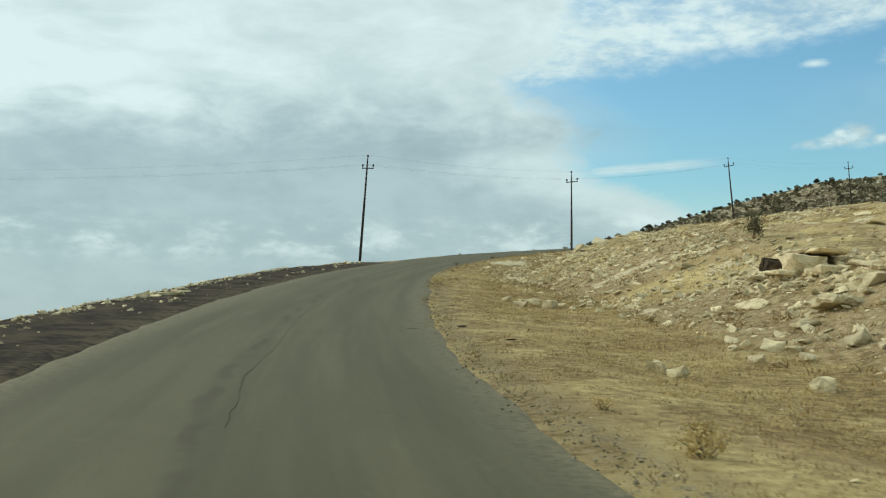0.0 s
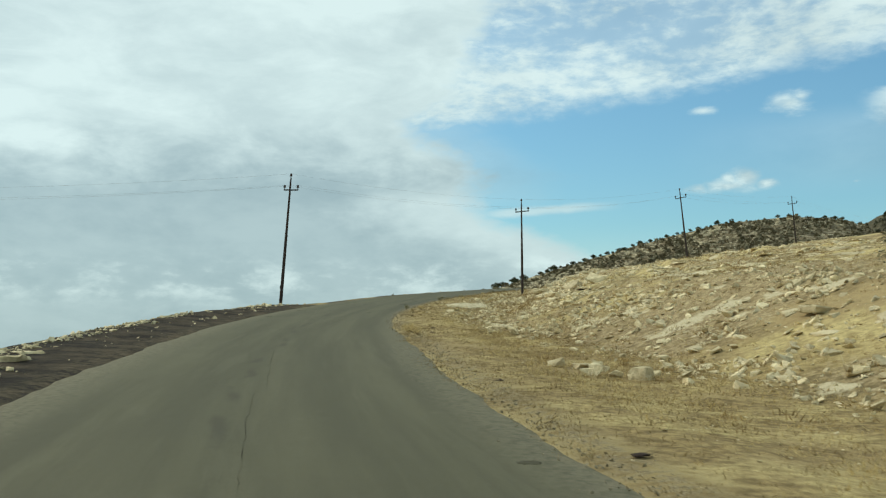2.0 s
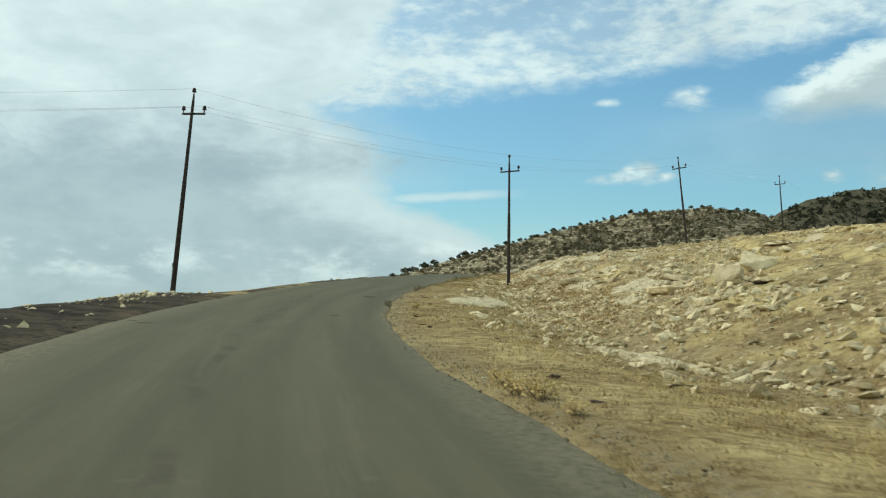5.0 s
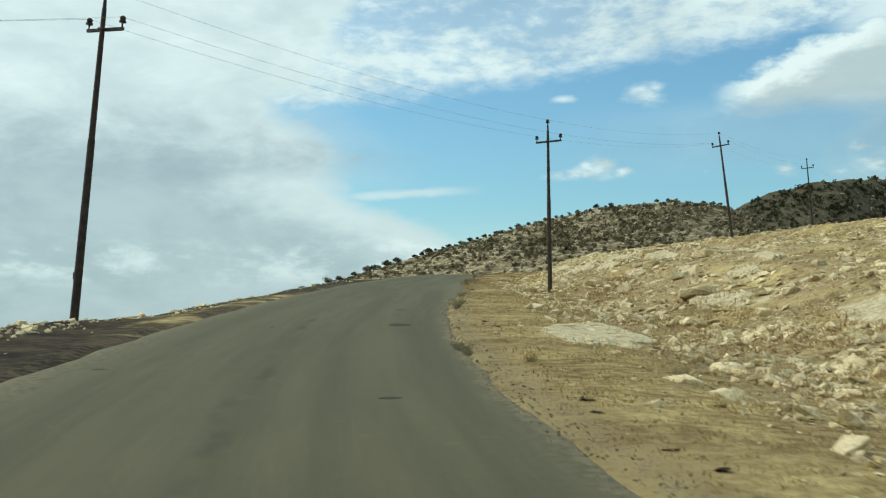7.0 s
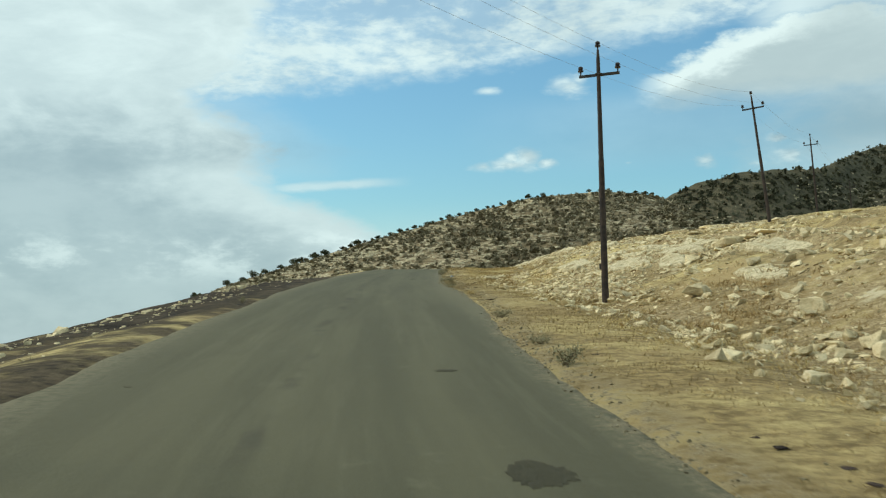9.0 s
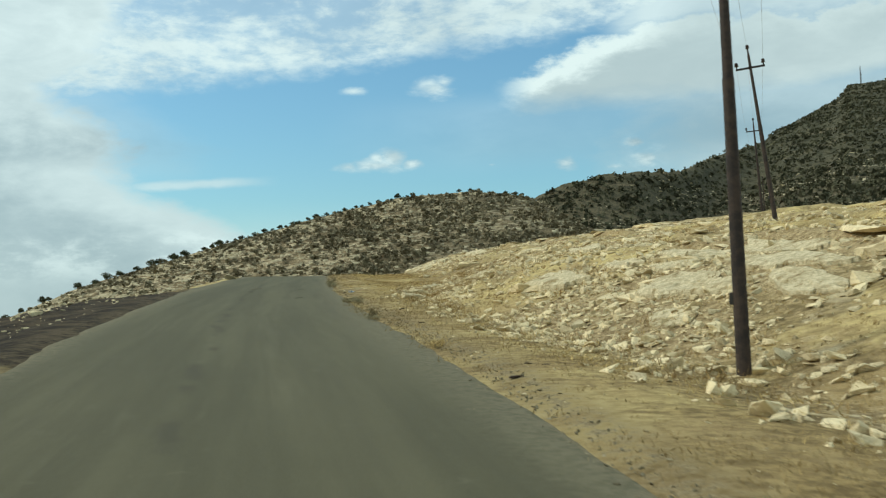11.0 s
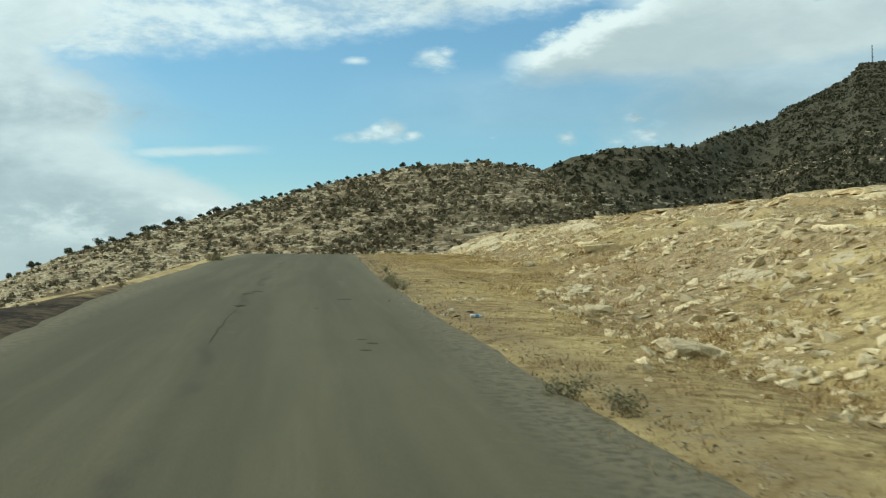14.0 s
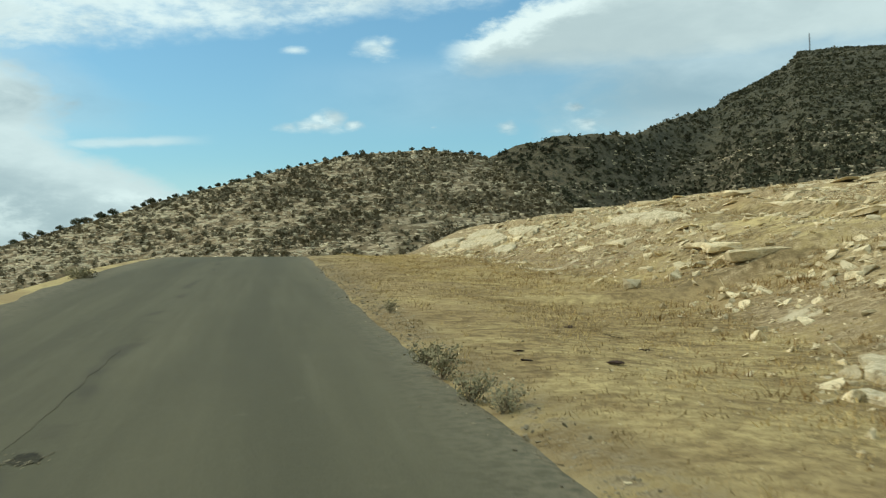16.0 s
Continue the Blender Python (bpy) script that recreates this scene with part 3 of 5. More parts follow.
def build_ground():
    s = spread(np.arange(-14, 206, 0.5), np.concatenate([np.arange(-60, -14, 4), np.arange(206, 300, 4), np.arange(300, 420, 10), np.arange(420, 980, 7)]),
               np.concatenate([-np.geomspace(70, 4600, 24), np.arange(990, 2250, 13), np.geomspace(2300, 4700, 24)]))
    d = spread(np.concatenate([np.arange(-13, 30, 0.25), np.arange(30, 48, 0.75)]),
               np.concatenate([np.arange(-30, -13, 1.2), -np.arange(30, 300, 8), np.arange(48, 420, 8)]),
               np.concatenate([-np.geomspace(310, 4600, 22), np.arange(430, 1500, 13), np.geomspace(1550, 4600, 24)]))
    sg, dg = np.meshgrid(s, d, indexing="ij")
    x, y = on_plan(sg, dg)
    near, far = near_height(sg, dg), far_height(x, y)
    z = np.maximum(near, far)
    rows, cols = sg.shape
    verts = np.stack([x, y, z], -1).reshape(-1, 3)
    i, j = np.meshgrid(np.arange(rows - 1), np.arange(cols - 1), indexing="ij")
    a = (i * cols + j).ravel()
    faces = np.stack([a, a + 1, a + cols + 1, a + cols], 1)[:, ::-1]
    mesh = from_arrays("ground", verts, faces, GROUND, True)
    start = bank_start(sg)
    patchy = fractal(sg / 9.0, dg / 5.0, 4, 41.0)
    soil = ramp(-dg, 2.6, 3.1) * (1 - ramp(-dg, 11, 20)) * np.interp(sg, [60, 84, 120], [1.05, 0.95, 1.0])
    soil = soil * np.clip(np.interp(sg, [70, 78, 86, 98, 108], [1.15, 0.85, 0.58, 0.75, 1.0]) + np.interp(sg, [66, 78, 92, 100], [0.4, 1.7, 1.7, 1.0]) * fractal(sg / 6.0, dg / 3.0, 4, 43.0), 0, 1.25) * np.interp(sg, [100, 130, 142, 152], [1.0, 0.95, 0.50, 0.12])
    verge = ramp(dg, 2.0, 3.0) * (1 - ramp(dg + 1.6 * fractal(sg / 5.0, dg / 4.0, 3, 97.0), stone_start(sg) - 1.5, bank_start(sg) + 3.0))
    stones = stone_start(sg)
    rocky = ramp(dg, stones - 2.0, stones + 0.3) * (0.60 + 1.9 * patchy) * (1 - 0.6 * ramp(dg, start + 5, start + 14)) + 0.30 * ramp(-dg, 4, 6) + 0.45 * ramp(sg, 150, 165) * ramp(dg, 8, 11)
    away = np.maximum(ramp(far - near, -2, 4), np.maximum(ramp(dg, 60, 130), np.maximum(ramp(-dg, 30, 70), ramp(sg, 215, 260))))
    # scrub cover, also the painted cloud shadow on the mountain; weaker on the hill
    wooded_shaded = np.maximum(ramp(x, 120, 190) * ramp(y, 300, 420), ramp(y, 850, 900)) * ramp(x, -60, 60)
    wooded_shaded = np.maximum(wooded_shaded, 0.30 * ramp(x + 60 * fractal(x / 50.0, y / 50.0, 3, 95.0), -60, 60) * ramp(y, 400, 480))
    worn = np.exp(-((np.abs(dg) - half_width(sg, dg) - 0.2) / 0.35) ** 2) * np.where(dg > 0, 1.0, 0.25)
    for key, values in (("soil", soil), ("rocky", rocky), ("far", away), ("worn", worn), ("wooded_shaded", wooded_shaded), ("verge", verge)):
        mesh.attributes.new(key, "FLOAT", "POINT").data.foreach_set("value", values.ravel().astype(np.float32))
    return tagged(new("ground", mesh), "dry hillside of straw grass, pale limestone rubble and dark soil", "ground", kind="structure")


def road_height(s, d):
    return np.interp(s, LINE_S, LINE[:, 2]) - 0.010 * np.asarray(d) + 0.012 * fractal(np.asarray(s) / 2.5, np.asarray(d) / 1.2, 3, 51.0)


def build_road():
    s = np.arange(-40, 222, 0.25)
    u = np.linspace(-1, 1, 29)
    sg, ug = np.meshgrid(s, u, indexing="ij")
    ragged = 0.34 * fractal(sg / 1.7, ug * 0 + np.sign(ug) * 3, 4, 61.0) + 0.10 * fractal(sg / 9.0, np.sign(ug) * 7, 2, 63.0)
    half = half_width(sg, ug) + ragged
    dg = np.where(np.abs(ug) > 0.8, ug * half, ug * HALF)
    dg = np.where(np.abs(ug) > 0.8, np.sign(ug) * (0.8 * HALF + (np.abs(ug) - 0.8) / 0.2 * (half - 0.8 * HALF)), dg)
    x, y = on_plan(sg, dg)
    z = road_height(sg, dg)
    z[:, 0] -= 0.09
    z[:, -1] -= 0.09
    rows, cols = sg.shape
    verts = np.stack([x, y, z], -1).reshape(-1, 3)
    i, j = np.meshgrid(np.arange(rows - 1), np.arange(cols - 1), indexing="ij")
    a = (i * cols + j).ravel()
    faces = np.stack([a, a + 1, a + cols + 1, a + cols], 1)[:, ::-1]
    mesh = from_arrays("road", verts, faces, ASPHALT, True)
    for key, values in (("across", dg), ("along", sg), ("rim", half - np.abs(dg))):
        mesh.attributes.new(key, "FLOAT", "POINT").data.foreach_set("value", values.ravel().astype(np.float32))
    return tagged(new("road", mesh), "narrow worn grey asphalt road with crumbling edges", "road", kind="structure")


ground = build_ground()
road = build_road()


def ground_at(s, d):
    x, y = on_plan(s, d)
    return Vector((float(x), float(y), float(height(s, d))))


# ---- power line ----
def tube(bm, a, b, ra, rb, sides=10):
    a, b = Vector(a), Vector(b)
    turn = (b - a).to_track_quat("Z", "Y").to_matrix()
    rings = []
    for end, r in ((a, ra), (b, rb)):
        rings.append([bm.verts.new(end + turn @ Vector((r * math.cos(2 * math.pi * k / sides), r * math.sin(2 * math.pi * k / sides), 0))) for k in range(sides)])
    for k in range(sides):
        bm.faces.new((rings[0][k], rings[0][(k + 1) % sides], rings[1][(k + 1) % sides], rings[1][k]))
    bm.faces.new(rings[0][::-1])
    bm.faces.new(rings[1])


def box(bm, lo, hi, bevel=0.0):
    made = bmesh.ops.create_cube(bm, size=1.0)["verts"]
    for v in made:
        v.co = Vector([lo[k] + (v.co[k] + 0.5) * (hi[k] - lo[k]) for k in range(3)])
    if bevel:
        bmesh.ops.bevel(bm, geom=[e for e in bm.edges if e.verts[0] in made], offset=bevel, segments=1, affect="EDGES")


def lathe(bm, base, profile, sides=10):
    rings = [[bm.verts.new(Vector(base) + Vector((r * math.cos(2 * math.pi * k / sides), r * math.sin(2 * math.pi * k / sides), h))) for k in range(sides)] for r, h in profile]
    for low, up in zip(rings, rings[1:]):
        for k in range(sides):
            bm.faces.new((low[k], low[(k + 1) % sides], up[(k + 1) % sides], up[k]))
    bm.faces.new(rings[0][::-1])
    bm.faces.new(rings[-1])


ARM_Z, TOP_Z, ARM_HALF = 7.1, 8.0, 0.62
PIN = [(0.02, 0.0), (0.025, 0.10), (0.085, 0.11), (0.09, 0.15), (0.055, 0.18), (0.075, 0.20), (0.07, 0.25), (0.03, 0.28)]


def utility_pole(base, top, heading, arm_tilt=0.0, label=""):
    """A tapered pole from base to the crossarm at top, with crossarm, braces and three pin insulators."""
    base, top = Vector(base), Vector(top)
    up = (top - base).normalized()
    reach = (top - base).length
    arm = Vector((math.cos(radians(heading)), math.sin(radians(heading)), 0))
    arm = (arm - up * arm.dot(up)).normalized()
    m = Matrix((arm, up.cross(arm), up)).transposed().to_4x4()
    root = new("utility_pole")
    root.matrix_world = Matrix.Translation(base) @ m
    tagged(root, label or "dark tarred utility pole with crossarm and brown insulators", "utility pole", "poles of the power line")
    bm = bmesh.new()
    tube(bm, (0, 0, -0.5), (0, 0, reach * 0.62), 0.108, 0.086, 14)
    tube(bm, (0, 0, reach * 0.62), (0, 0, reach + 0.50), 0.078, 0.056, 14)
    tube(bm, (0, 0, reach + 0.50), (0, 0, reach + 0.76), 0.050, 0.036, 10)
    part("shaft", bm, POLE, root)
    bm = bmesh.new()
    box(bm, (-ARM_HALF, 0.055, reach - 0.04), (ARM_HALF, 0.125, reach + 0.04), 0.006)
    crossarm = part("crossarm", bm, STEEL, root, "dark steel crossarm")
    bm = bmesh.new()
    tube(bm, (0, 0.0, reach), (0, 0.19, reach), 0.018, 0.018, 6)
    box(bm, (-0.08, -0.08, reach - 0.025), (0.08, 0.13, reach + 0.025), 0.006)
    part("clamp", bm, STEEL, root)
    for k, (x, y, z) in enumerate(((-ARM_HALF + 0.05, 0.09, reach + 0.04), (ARM_HALF - 0.05, 0.09, reach + 0.04), (0, 0, reach + 0.74))):
        bm = bmesh.new()
        lathe(bm, (x, y, z), PIN, 12)
        part("insulator", bm, CERAMIC, crossarm if k < 2 else root, "brown porcelain pin insulator")
    bm = bmesh.new()
    box(bm, (-0.15, -0.04, 1.05), (-0.07, 0.04, 1.22), 0.008)
    part("clamp_box", bm, STEEL, root)
    spots = [root.matrix_world @ Vector(v) for v in ((-ARM_HALF + 0.05, 0.09, reach + 0.29), (ARM_HALF - 0.05, 0.09, reach + 0.29), (0, 0, reach + 0.99))]
    return root, spots


def on_ground(x, y):
    s, d = along_road(x, y)
    return float(height(s, d))


poles = []
for (bx, by), (tx, ty, tz), heading in (((-67.5, 66.0), (-67.3, 66.0, 11.4), 100.0), ((-29.23, 73.83), (-28.55, 73.44, 11.92), -25.0), ((-17.02, 96.34), (-17.01, 96.41, 13.52), -22.0),
                                        ((-3.10, 124.61), (-3.64, 125.13, 18.71), -22.0), ((12.30, 159.5), (11.97, 159.53, 22.79), -22.0), ((33.0, 204.0), (32.9, 204.0, 25.0), -22.0)):
    poles.append(utility_pole((bx, by, on_ground(bx, by) - 0.05), (tx, ty, tz), heading))


def wire(a, b, sag):
    curve = bpy.data.curves.new("overhead_wire", "CURVE")
    curve.dimensions, curve.bevel_depth, curve.bevel_resolution = "3D", 0.0036, 0
    line = curve.splines.new("POLY")
    line.points.add(24)
    for k in range(25):
        u = k / 24
        line.points[k].co = (*(a.lerp(b, u) - Vector((0, 0, 4 * sag * u * (1 - u)))), 1)
    curve.materials.append(CABLE)
    return tagged(new("overhead_wire", curve), "thin grey overhead wire strung between poles", "wire", "wires of the power line")


for (_, one), (_, two) in zip(poles, poles[1:]):
    for a, b in zip(one, two):
        wire(a, b, 0.012 * (a - b).length)


# ---- rocks ----
RND = random.Random(7)


def hull_mesh(name, seed, flat, mat, points=16, wear=0.0):
    """An angular broken stone about 1 m across."""
    rnd = random.Random(seed)
    bm = bmesh.new()
    for _ in range(points):
        v = Vector((rnd.uniform(-1, 1), rnd.uniform(-1, 1), rnd.uniform(-1, 1)))
        v /= max(abs(c) for c in v) ** rnd.uniform(0.5, 1.0) + 0.12 * v.length
        bm.verts.new((v.x * 0.5, v.y * 0.42, v.z * 0.5 * flat))
    made = bmesh.ops.convex_hull(bm, input=bm.verts[:])
    bmesh.ops.delete(bm, geom=[v for v in bm.verts if not v.link_faces], context="VERTS")
    if wear:
        bmesh.ops.bevel(bm, geom=bm.edges[:], offset=wear, segments=1, affect="EDGES")
        bmesh.ops.triangulate(bm, faces=bm.faces[:])
        bmesh.ops.subdivide_edges(bm, edges=[e for e in bm.edges if e.calc_length() > 0.22], cuts=1)
        bmesh.ops.triangulate(bm, faces=bm.faces[:])
        for v in bm.verts:
            k = noise.noise(v.co * 3 + Vector((seed, 0, 0))) * 0.10 + noise.noise(v.co * 9) * 0.04
            v.co += v.co.normalized() * k
    bmesh.ops.recalc_face_normals(bm, faces=bm.faces[:])
    mesh = bpy.data.meshes.new(name)
    bm.to_mesh(mesh)
    bm.free()
    mesh.materials.append(mat)
    return mesh


def mesh_arrays(mesh):
    """Vertices and triangles of a mesh."""
    mesh.calc_loop_triangles()
    co, tri = np.empty(len(mesh.vertices) * 3, np.float32), np.empty(len(mesh.loop_triangles) * 3, np.int32)
    mesh.vertices.foreach_get("co", co)
    mesh.loop_triangles.foreach_get("vertices", tri)
    return co.reshape(-1, 3).astype(float), tri.reshape(-1, 3)


def scatter(name, shapes, places, mat, label, category, large=None, limit=1e9):
    """Many small pieces in one mesh: places are x, y, z, size, turn, tilt x, tilt y; those past the limit take the large shapes."""
    places = np.asarray(places, float)
    order = np.arange(len(places))
    wide = places[:, 3] > limit
    verts, faces, count = [], [], 0
    for pool, chosen in ((shapes, ~wide), (large or shapes, wide)):
        for k, mesh in enumerate(pool):
            rows = places[chosen & (order % len(pool) == k)]
            if not len(rows):
                continue
            co, tri = mesh_arrays(mesh)
            x, y, z, size, turn, tx, ty = rows.T[:, :, None]
            c, s = np.cos(turn), np.sin(turn)
            px, py, pz = (co[None, :, a] * size for a in range(3))
            qx, qy = px * c - py * s, px * s + py * c
            verts.append(np.stack([qx + x, qy + y, pz + qx * tx + qy * ty + z], -1).reshape(-1, 3))
            faces.append((tri[None] + (count + np.arange(len(rows)) * len(co))[:, None, None]).reshape(-1, 3))
            count += len(rows) * len(co)
    return tagged(new(name, from_arrays(name, np.concatenate(verts), np.concatenate(faces), mat)), label, category, kind="stuff")


def block_mesh(name, seed, mat, long, wide, tall, wear=0.02, grit=0.14):
    """A blocky, broken bed of rock with squarish faces."""
    rnd = random.Random(seed)
    bm = bmesh.new()
    for k in range(8):
        sign = [1 if k >> b & 1 else -1 for b in range(3)]
        bm.verts.new((sign[0] * long * rnd.uniform(0.34, 0.52), sign[1] * wide * rnd.uniform(0.34, 0.52), sign[2] * tall * rnd.uniform(0.40, 0.52)))
    for _ in range(7):
        a = rnd.uniform(0, 6.28)
        bm.verts.new((math.cos(a) * long * 0.53, math.sin(a) * wide * 0.53, rnd.choice((-1, 1)) * tall * rnd.uniform(0.25, 0.5)))
    bmesh.ops.convex_hull(bm, input=bm.verts[:])
    bmesh.ops.delete(bm, geom=[v for v in bm.verts if not v.link_faces], context="VERTS")
    if wear:
        bmesh.ops.bevel(bm, geom=bm.edges[:], offset=wear, segments=1, affect="EDGES")
        bmesh.ops.triangulate(bm, faces=bm.faces[:])
    for _ in range(3):
        bmesh.ops.subdivide_edges(bm, edges=[e for e in bm.edges if e.calc_length() > grit * 1.6], cuts=1)
        bmesh.ops.triangulate(bm, faces=bm.faces[:])
    for v in bm.verts:
        p, q = v.co * 2.6 + Vector((seed, 0, 0)), v.co * 8 + Vector((0, seed, 0))
        v.co += noise.noise_vector(p) * 0.05 * min(1.0, tall * 3) + noise.noise_vector(q) * 0.07 * min(1.0, tall * 4)
    bmesh.ops.recalc_face_normals(bm, faces=bm.faces[:])
    mesh = bpy.data.meshes.new(name)
    bm.to_mesh(mesh)
    bm.free()
    mesh.materials.append(mat)
    return mesh


BOULDERS = [hull_mesh("limestone_boulder", 100 + k, (0.7, 0.55, 0.8, 0.6, 0.5)[k], LIMESTONE, 11, 0.016) for k in range(5)]
SLABS = [block_mesh("limestone_slab", 200 + k, LIMESTONE, 1.0, (0.8, 0.65, 0.9)[k], (0.17, 0.13, 0.20)[k]) for k in range(3)]
BEDS = [block_mesh("limestone_bed", 220 + k, LIMESTONE, (2.0, 1.5, 2.6, 1.2)[k], 0.75, (0.11, 0.14, 0.10, 0.16)[k], 0.012, 0.5) for k in range(4)]
CHUNKS = [hull_mesh("stone", 340 + k, (0.6, 0.45, 0.75, 0.35, 0.55, 0.4)[k % 6], LIMESTONE, 10, 0.02) for k in range(6)]
PEBBLES = [hull_mesh("stone", 320 + k, (0.6, 0.4, 0.75, 0.3, 0.5, 0.45)[k % 6], LIMESTONE, 8) for k in range(10)]
FRAGMENTS = [hull_mesh("stone", 300 + k, (0.6, 0.4, 0.75, 0.3, 0.5, 0.35)[k % 6], LIMESTONE, 11) for k in range(12)]
CLODS = [hull_mesh("dark_clod", 400 + k, 0.36, DARK_STONE, 18, 0.05) for k in range(3)]


def tilt_at(s, d, e=0.5):
    """How the ground leans in x and y."""
    x, y = on_plan(s, d)
    here = float(near_height(s, d))
    sx, dx = along_road(float(x) + e, float(y))
    sy, dy = along_road(float(x), float(y) + e)
    return (float(near_height(sx, dx)) - here) / e, (float(near_height(sy, dy)) - here) / e


def lay(name, mesh, s, d, size, label, category, group, turn=None, sink=0.12, tall=1.0):
    ob = new(name, mesh)
    at = ground_at(s, d) if abs(d) > HALF else Vector((*[float(v) for v in on_plan(s, d)], float(road_height(s, d))))
    low = min(v.co.z for v in mesh.vertices)
    turn = RND.uniform(0, 6.28) if turn is None else turn
    lean = Euler((RND.uniform(-0.15, 0.15), RND.uniform(-0.15, 0.15), turn))
    ob.matrix_world = Matrix.LocRotScale(at + Vector((0, 0, -low * size * tall - sink * size)), lean, (size, size, size * tall))
    return tagged(ob, label, category, group)


for k, (s, d, size) in enumerate([(16.5, 6.2, 0.46), (16.1, 6.44, 0.46), (37.1, 6.2, 0.45), (37.0, 6.7, 0.5), (36.7, 7.1, 0.55), (33.6, 8.0, 0.3), (20.8, 9.85, 0.62), (18.6, 8.7, 0.38), (20.1, 10.1, 0.45),
                                  (17.9, 8.8, 0.34), (14.7, 8.2, 0.5), (19.1, 10.9, 0.62), (18.8, 9.75, 0.4), (35.2, 6.5, 0.68), (35.3, 7.05, 0.42), (34.7, 7.45, 0.62), (37.8, 7.3, 0.42), (35.4, 7.9, 0.36),
                                  (41.4, 11.85, 0.5), (43.9, 10.7, 0.4), (61.3, 11.0, 0.95), (62.8, 12.1, 1.2), (60.6, 10.2, 0.48), (62.1, 9.8, 0.4), (95.5, 8.7, 0.9), (88.7, 8.85, 0.7), (85.0, 8.3, 0.55), (97.1, 10.7, 0.5),
                                  (85.6, 7.95, 0.45), (107.4, 5.6, 0.34), (109.8, 5.4, 0.3), (109.9, 6.0, 0.28), (109.0, 6.6, 0.3), (116.3, 7.5, 0.42), (84.4, 8.2, 0.62), (83.3, 8.1, 0.5), (86.5, 10.7, 0.75), (86.0, 10.1, 0.6), (113.6, 5.0, 0.22), (113.5, 5.35, 0.26), (74.7, 4.2, 0.24), (73.5, 3.6, 0.2), (131.0, 3.6, 0.2), (131.2, 6.2, 0.45), (130.5, 7.9, 0.34), (147.1, 9.95, 0.3),
                                  (151.4, 10.3, 0.55), (151.0, 9.2, 0.52), (147.9, 11.3, 0.38), (24.3, 13.8, 0.95), (159.1, 17.3, 0.5), (143.0, 12.0, 0.5), (102.0, 10.5, 0.55), (72.0, 12.0, 0.6), (78.0, 11.0, 0.5)]):
    size_word = "large" if size > 0.6 else "small" if size < 0.4 else "angular"
    lay("limestone_boulder", BOULDERS[k % 5], s, d, size, f"{size_word} pale limestone boulder lying on the dry bank", "boulder", "boulders on the bank")
for k, (s, d, size) in enumerate([(27.1, 13.7, 1.1), (22.3, 11.2, 0.85), (23.2, 12.3, 1.0), (37.8, 12.7, 0.9), (145.6, 25.6, 1.7), (126.3, 15.0, 1.0), (152.5, 27.8, 1.6), (150.8, 29.2, 1.3), (152.4, 11.9, 0.9),
                                  (150.7, 11.9, 1.8), (153.6, 12.0, 0.9), (124.9, 5.9, 0.8), (117.0, 8.6, 1.5), (26.0, 14.6, 1.4), (24.6, 14.4, 1.2), (65.0, 10.5, 1.4),
                                  (67.0, 11.3, 1.2), (82.0, 9.8, 1.1), (104.0, 12.4, 1.3), (134.0, 13.0, 1.2), (143.0, 14.5, 1.6), (92.0, 12.5, 1.3), (116.4, 8.9, 1.9), (132.6, 6.8, 0.7)]):
    turn = math.atan2(*np.array([np.interp(s, LINE_S, TAN[:, 1]), np.interp(s, LINE_S, TAN[:, 0])])) + RND.uniform(-0.35, 0.35)
    lay("limestone_slab", SLABS[k % 3], s, d, size, "flat pale limestone slab breaking out of the bank", "rock slab", "rock slabs on the bank", turn, 0.12 if size > 1.4 or 68 < s < 78 else 0.05, 1.15 if size < 1.4 else 0.8)
for k, (s, d, size) in enumerate([(37.1, -5.6, 0.85), (35.5, -6.1, 0.6), (31.8, -6.2, 0.3), (29.8, -6.6, 0.28), (39.5, -5.9, 0.7), (36.2, -6.0, 0.6), (35.5, -5.2, 0.3), (74.4, -5.8, 0.24), (75.7, -6.5, 0.3),
                                  (74.5, -5.5, 0.22), (74.9, -6.1, 0.26), (76.5, -6.4, 0.28), (140.2, -6.2, 0.9), (143.0, -5.9, 0.9), (33.5, -6.3, 0.34), (41.0, -6.2, 0.4), (44.0, -6.6, 0.3), (98.0, -8.0, 0.5),
                                  (106.0, -7.5, 0.45), (122.0, -6.8, 0.6), (27.0, -6.5, 0.3), (50.0, -6.4, 0.26), (55.0, -6.3, 0.3), (61.0, -6.5, 0.34)]):
    lay("limestone_boulder", SLABS[k % 3] if size > 0.65 else (BOULDERS + SLABS)[k % 8], s, d, size * (1.25 if size > 0.65 else 1.0), "white limestone rock on the dark soil roadside berm", "boulder", "rocks on the berm")


